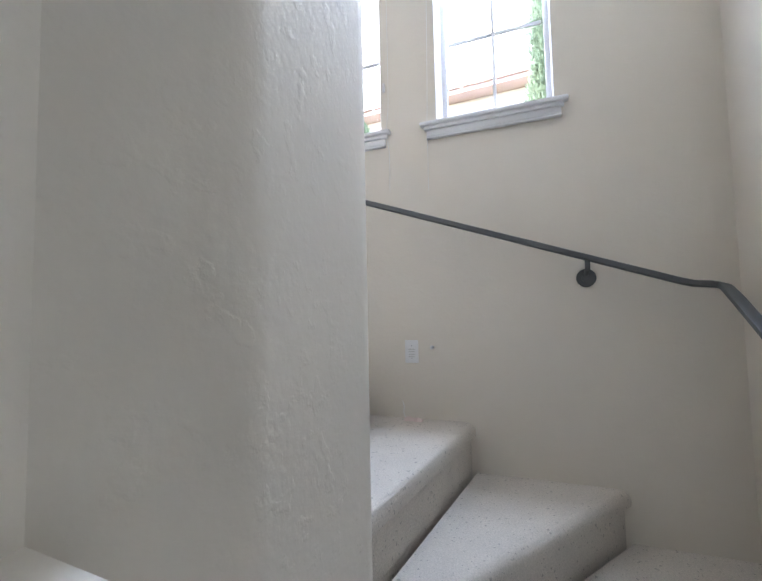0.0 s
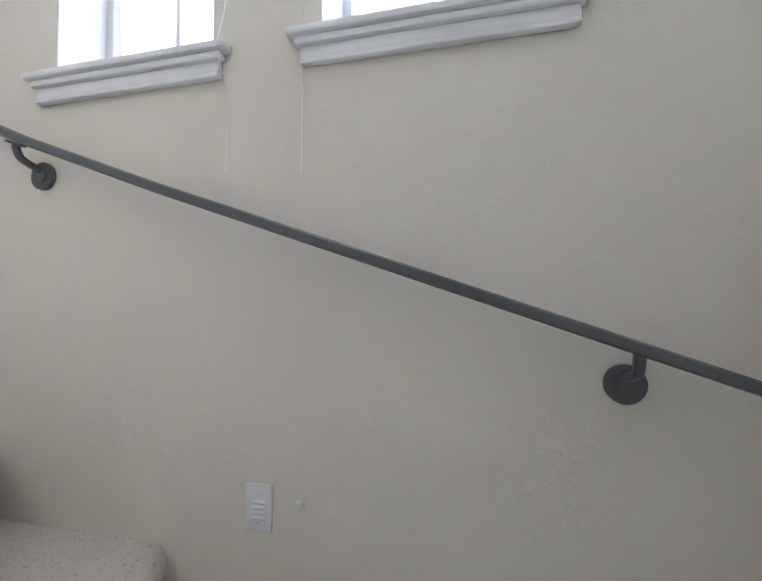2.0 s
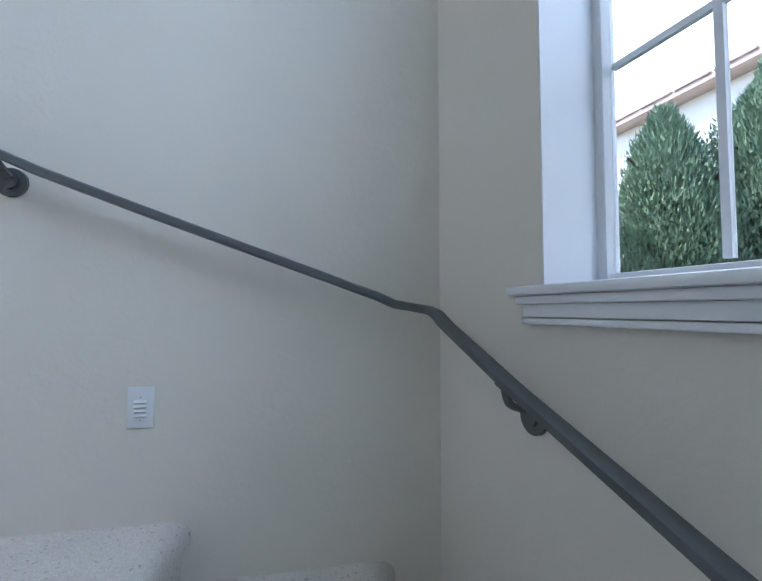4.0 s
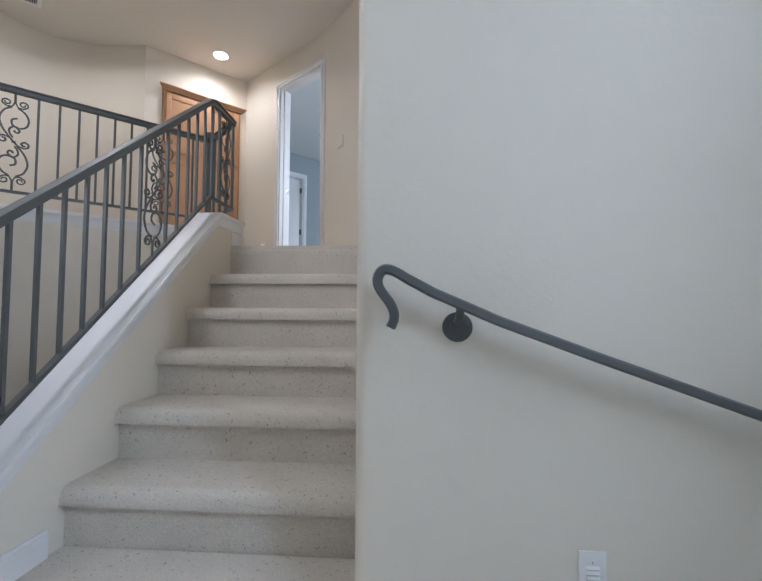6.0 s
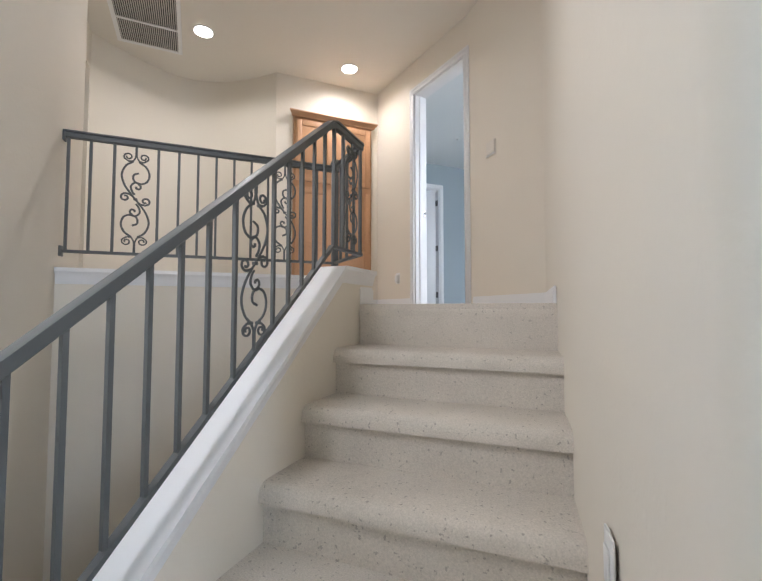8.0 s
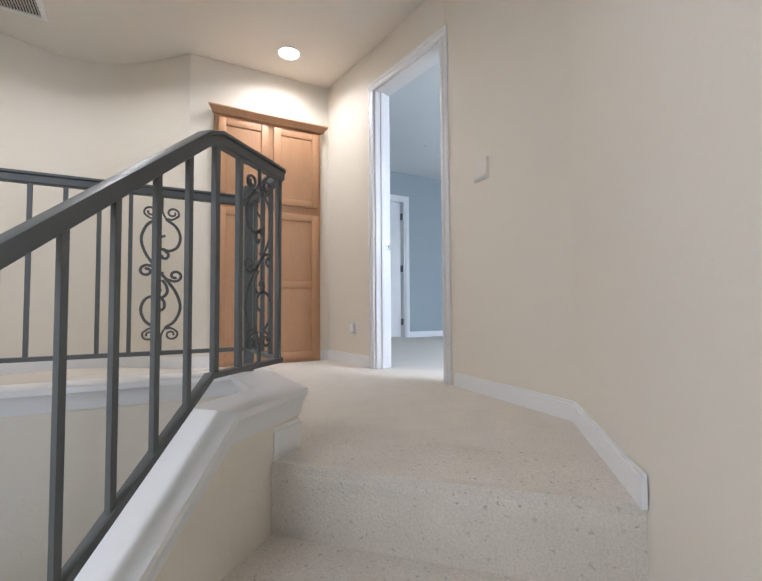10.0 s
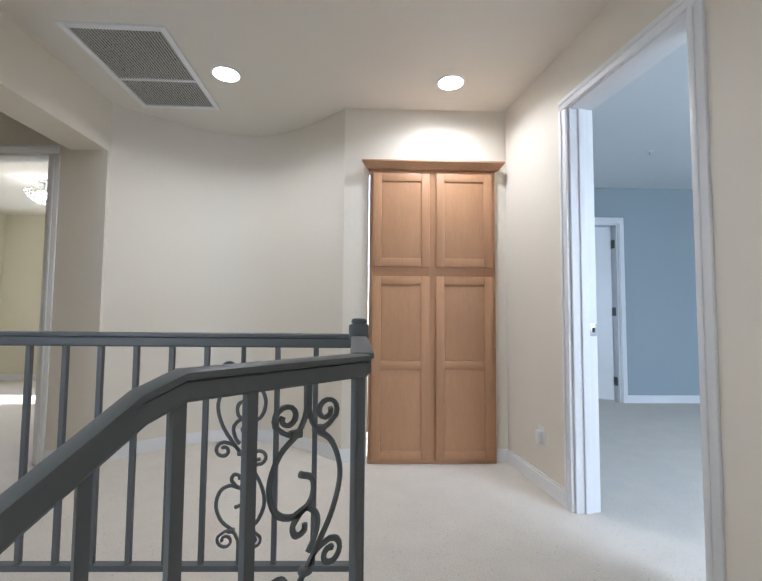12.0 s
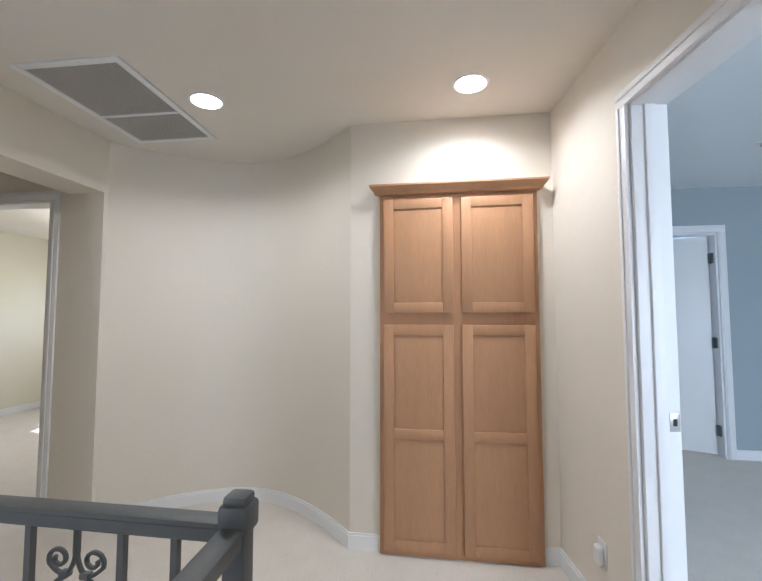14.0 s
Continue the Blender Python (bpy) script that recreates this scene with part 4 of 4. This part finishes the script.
for y in (-12.5, -8.5, -4.6, 1.8, 7.5):
    wdw = part("window", box((-0.05, y, 0.6), (0.02, y + 1.3, 2.1), 0.01), WHITE, nb)
    part("pane", box((-0.06, y + 0.08, 0.68), (-0.045, y + 1.22, 2.02)), DARK, wdw)


def conifer(x, y, top, r, seed):
    rng = random.Random(seed)
    t = thing("cypress", "narrow green cypress standing between the houses", "tree", pose(x, y, GZ), "cypresses")
    h = top - GZ
    bm = bmesh.new()
    add_tube(bm, [(0, 0, 0), (0.02, 0, h * 0.4), (0, 0.02, h * 0.9)], 0.11, 0.11, 7)
    for k in range(14):
        z = h * (0.1 + 0.055 * k)
        a = rng.random() * 6.28
        add_tube(bm, [(0, 0, z), (0.6 * r * math.cos(a), 0.6 * r * math.sin(a), z + 0.35)], 0.02, 0.02, 5)
    part("trunk", bm, BARK, t)
    bm = bmesh.new()
    tips = [rng.uniform(0.94, 1.0) for _ in range(9)]
    for k in range(52000):
        a = rng.random() * 6.283
        f = rng.random() ** 0.8
        lim = tips[int(a / 6.284 * 9)]
        z = 0.15 + f * lim * (h - 0.15)
        rr = r * (1 - f ** 9) * (0.8 + 0.2 * math.sin(z * 5 + seed + 3 * a) * rng.random()) + 0.03
        q = rr * math.sqrt(0.3 + 0.7 * rng.random()) * (0.85 + 0.3 * rng.random())
        p = Vector((q * math.cos(a), q * math.sin(a), z))
        up = Vector((0.4 * math.cos(a) + rng.uniform(-0.35, 0.35), 0.4 * math.sin(a) + rng.uniform(-0.35, 0.35), 1.0)).normalized()
        sd = up.cross(Vector((rng.uniform(-1, 1), rng.uniform(-1, 1), rng.uniform(-1, 1)))).normalized()
        l, w = rng.uniform(0.03, 0.075), rng.uniform(0.006, 0.013)
        if k % 6 == 0:
            p, l, w = Vector((p.x * 0.6, p.y * 0.6, p.z)), 0.14, 0.03
        vs = [bm.verts.new(p - sd * w), bm.verts.new(p + sd * w), bm.verts.new(p + up * l)]
        bm.faces.new(vs)
    part("crown", bm, LEAF, t)


conifer(6.44, -1.89, 1.08, 0.64, 3)
conifer(7.15, -2.30, 1.50, 0.72, 5)
conifer(7.0, -5.35, 3.2, 0.40, 8)
conifer(6.9, -4.15, -0.25, 0.40, 11)

# glowing card far beyond the houses, added so the sky burns out white
SKY_CARD = bpy.data.materials.new("glowing_sky_card")
SKY_CARD.use_nodes = True
hb = SKY_CARD.node_tree.nodes["Principled BSDF"]
hb.inputs["Base Color"].default_value = (0.9, 0.93, 1.0, 1)
hb.inputs["Emission Color"].default_value = (0.92, 0.96, 1.0, 1)
hb.inputs["Emission Strength"].default_value = 0.4
bm = bmesh.new()
vs = [bm.verts.new((90 + 40 * math.cos(radians(a)) - 40, 160 * math.sin(radians(a)), z)) for z in (-4, 110) for a in range(-80, 81, 10)]
for i in range(16):
    bm.faces.new((vs[i], vs[i + 1], vs[i + 18], vs[i + 17]))
tagged(mesh_ob("backdrop", bm, SKY_CARD, m=WIN), "glowing pale card in place of the overexposed sky", "sky", kind="structure")
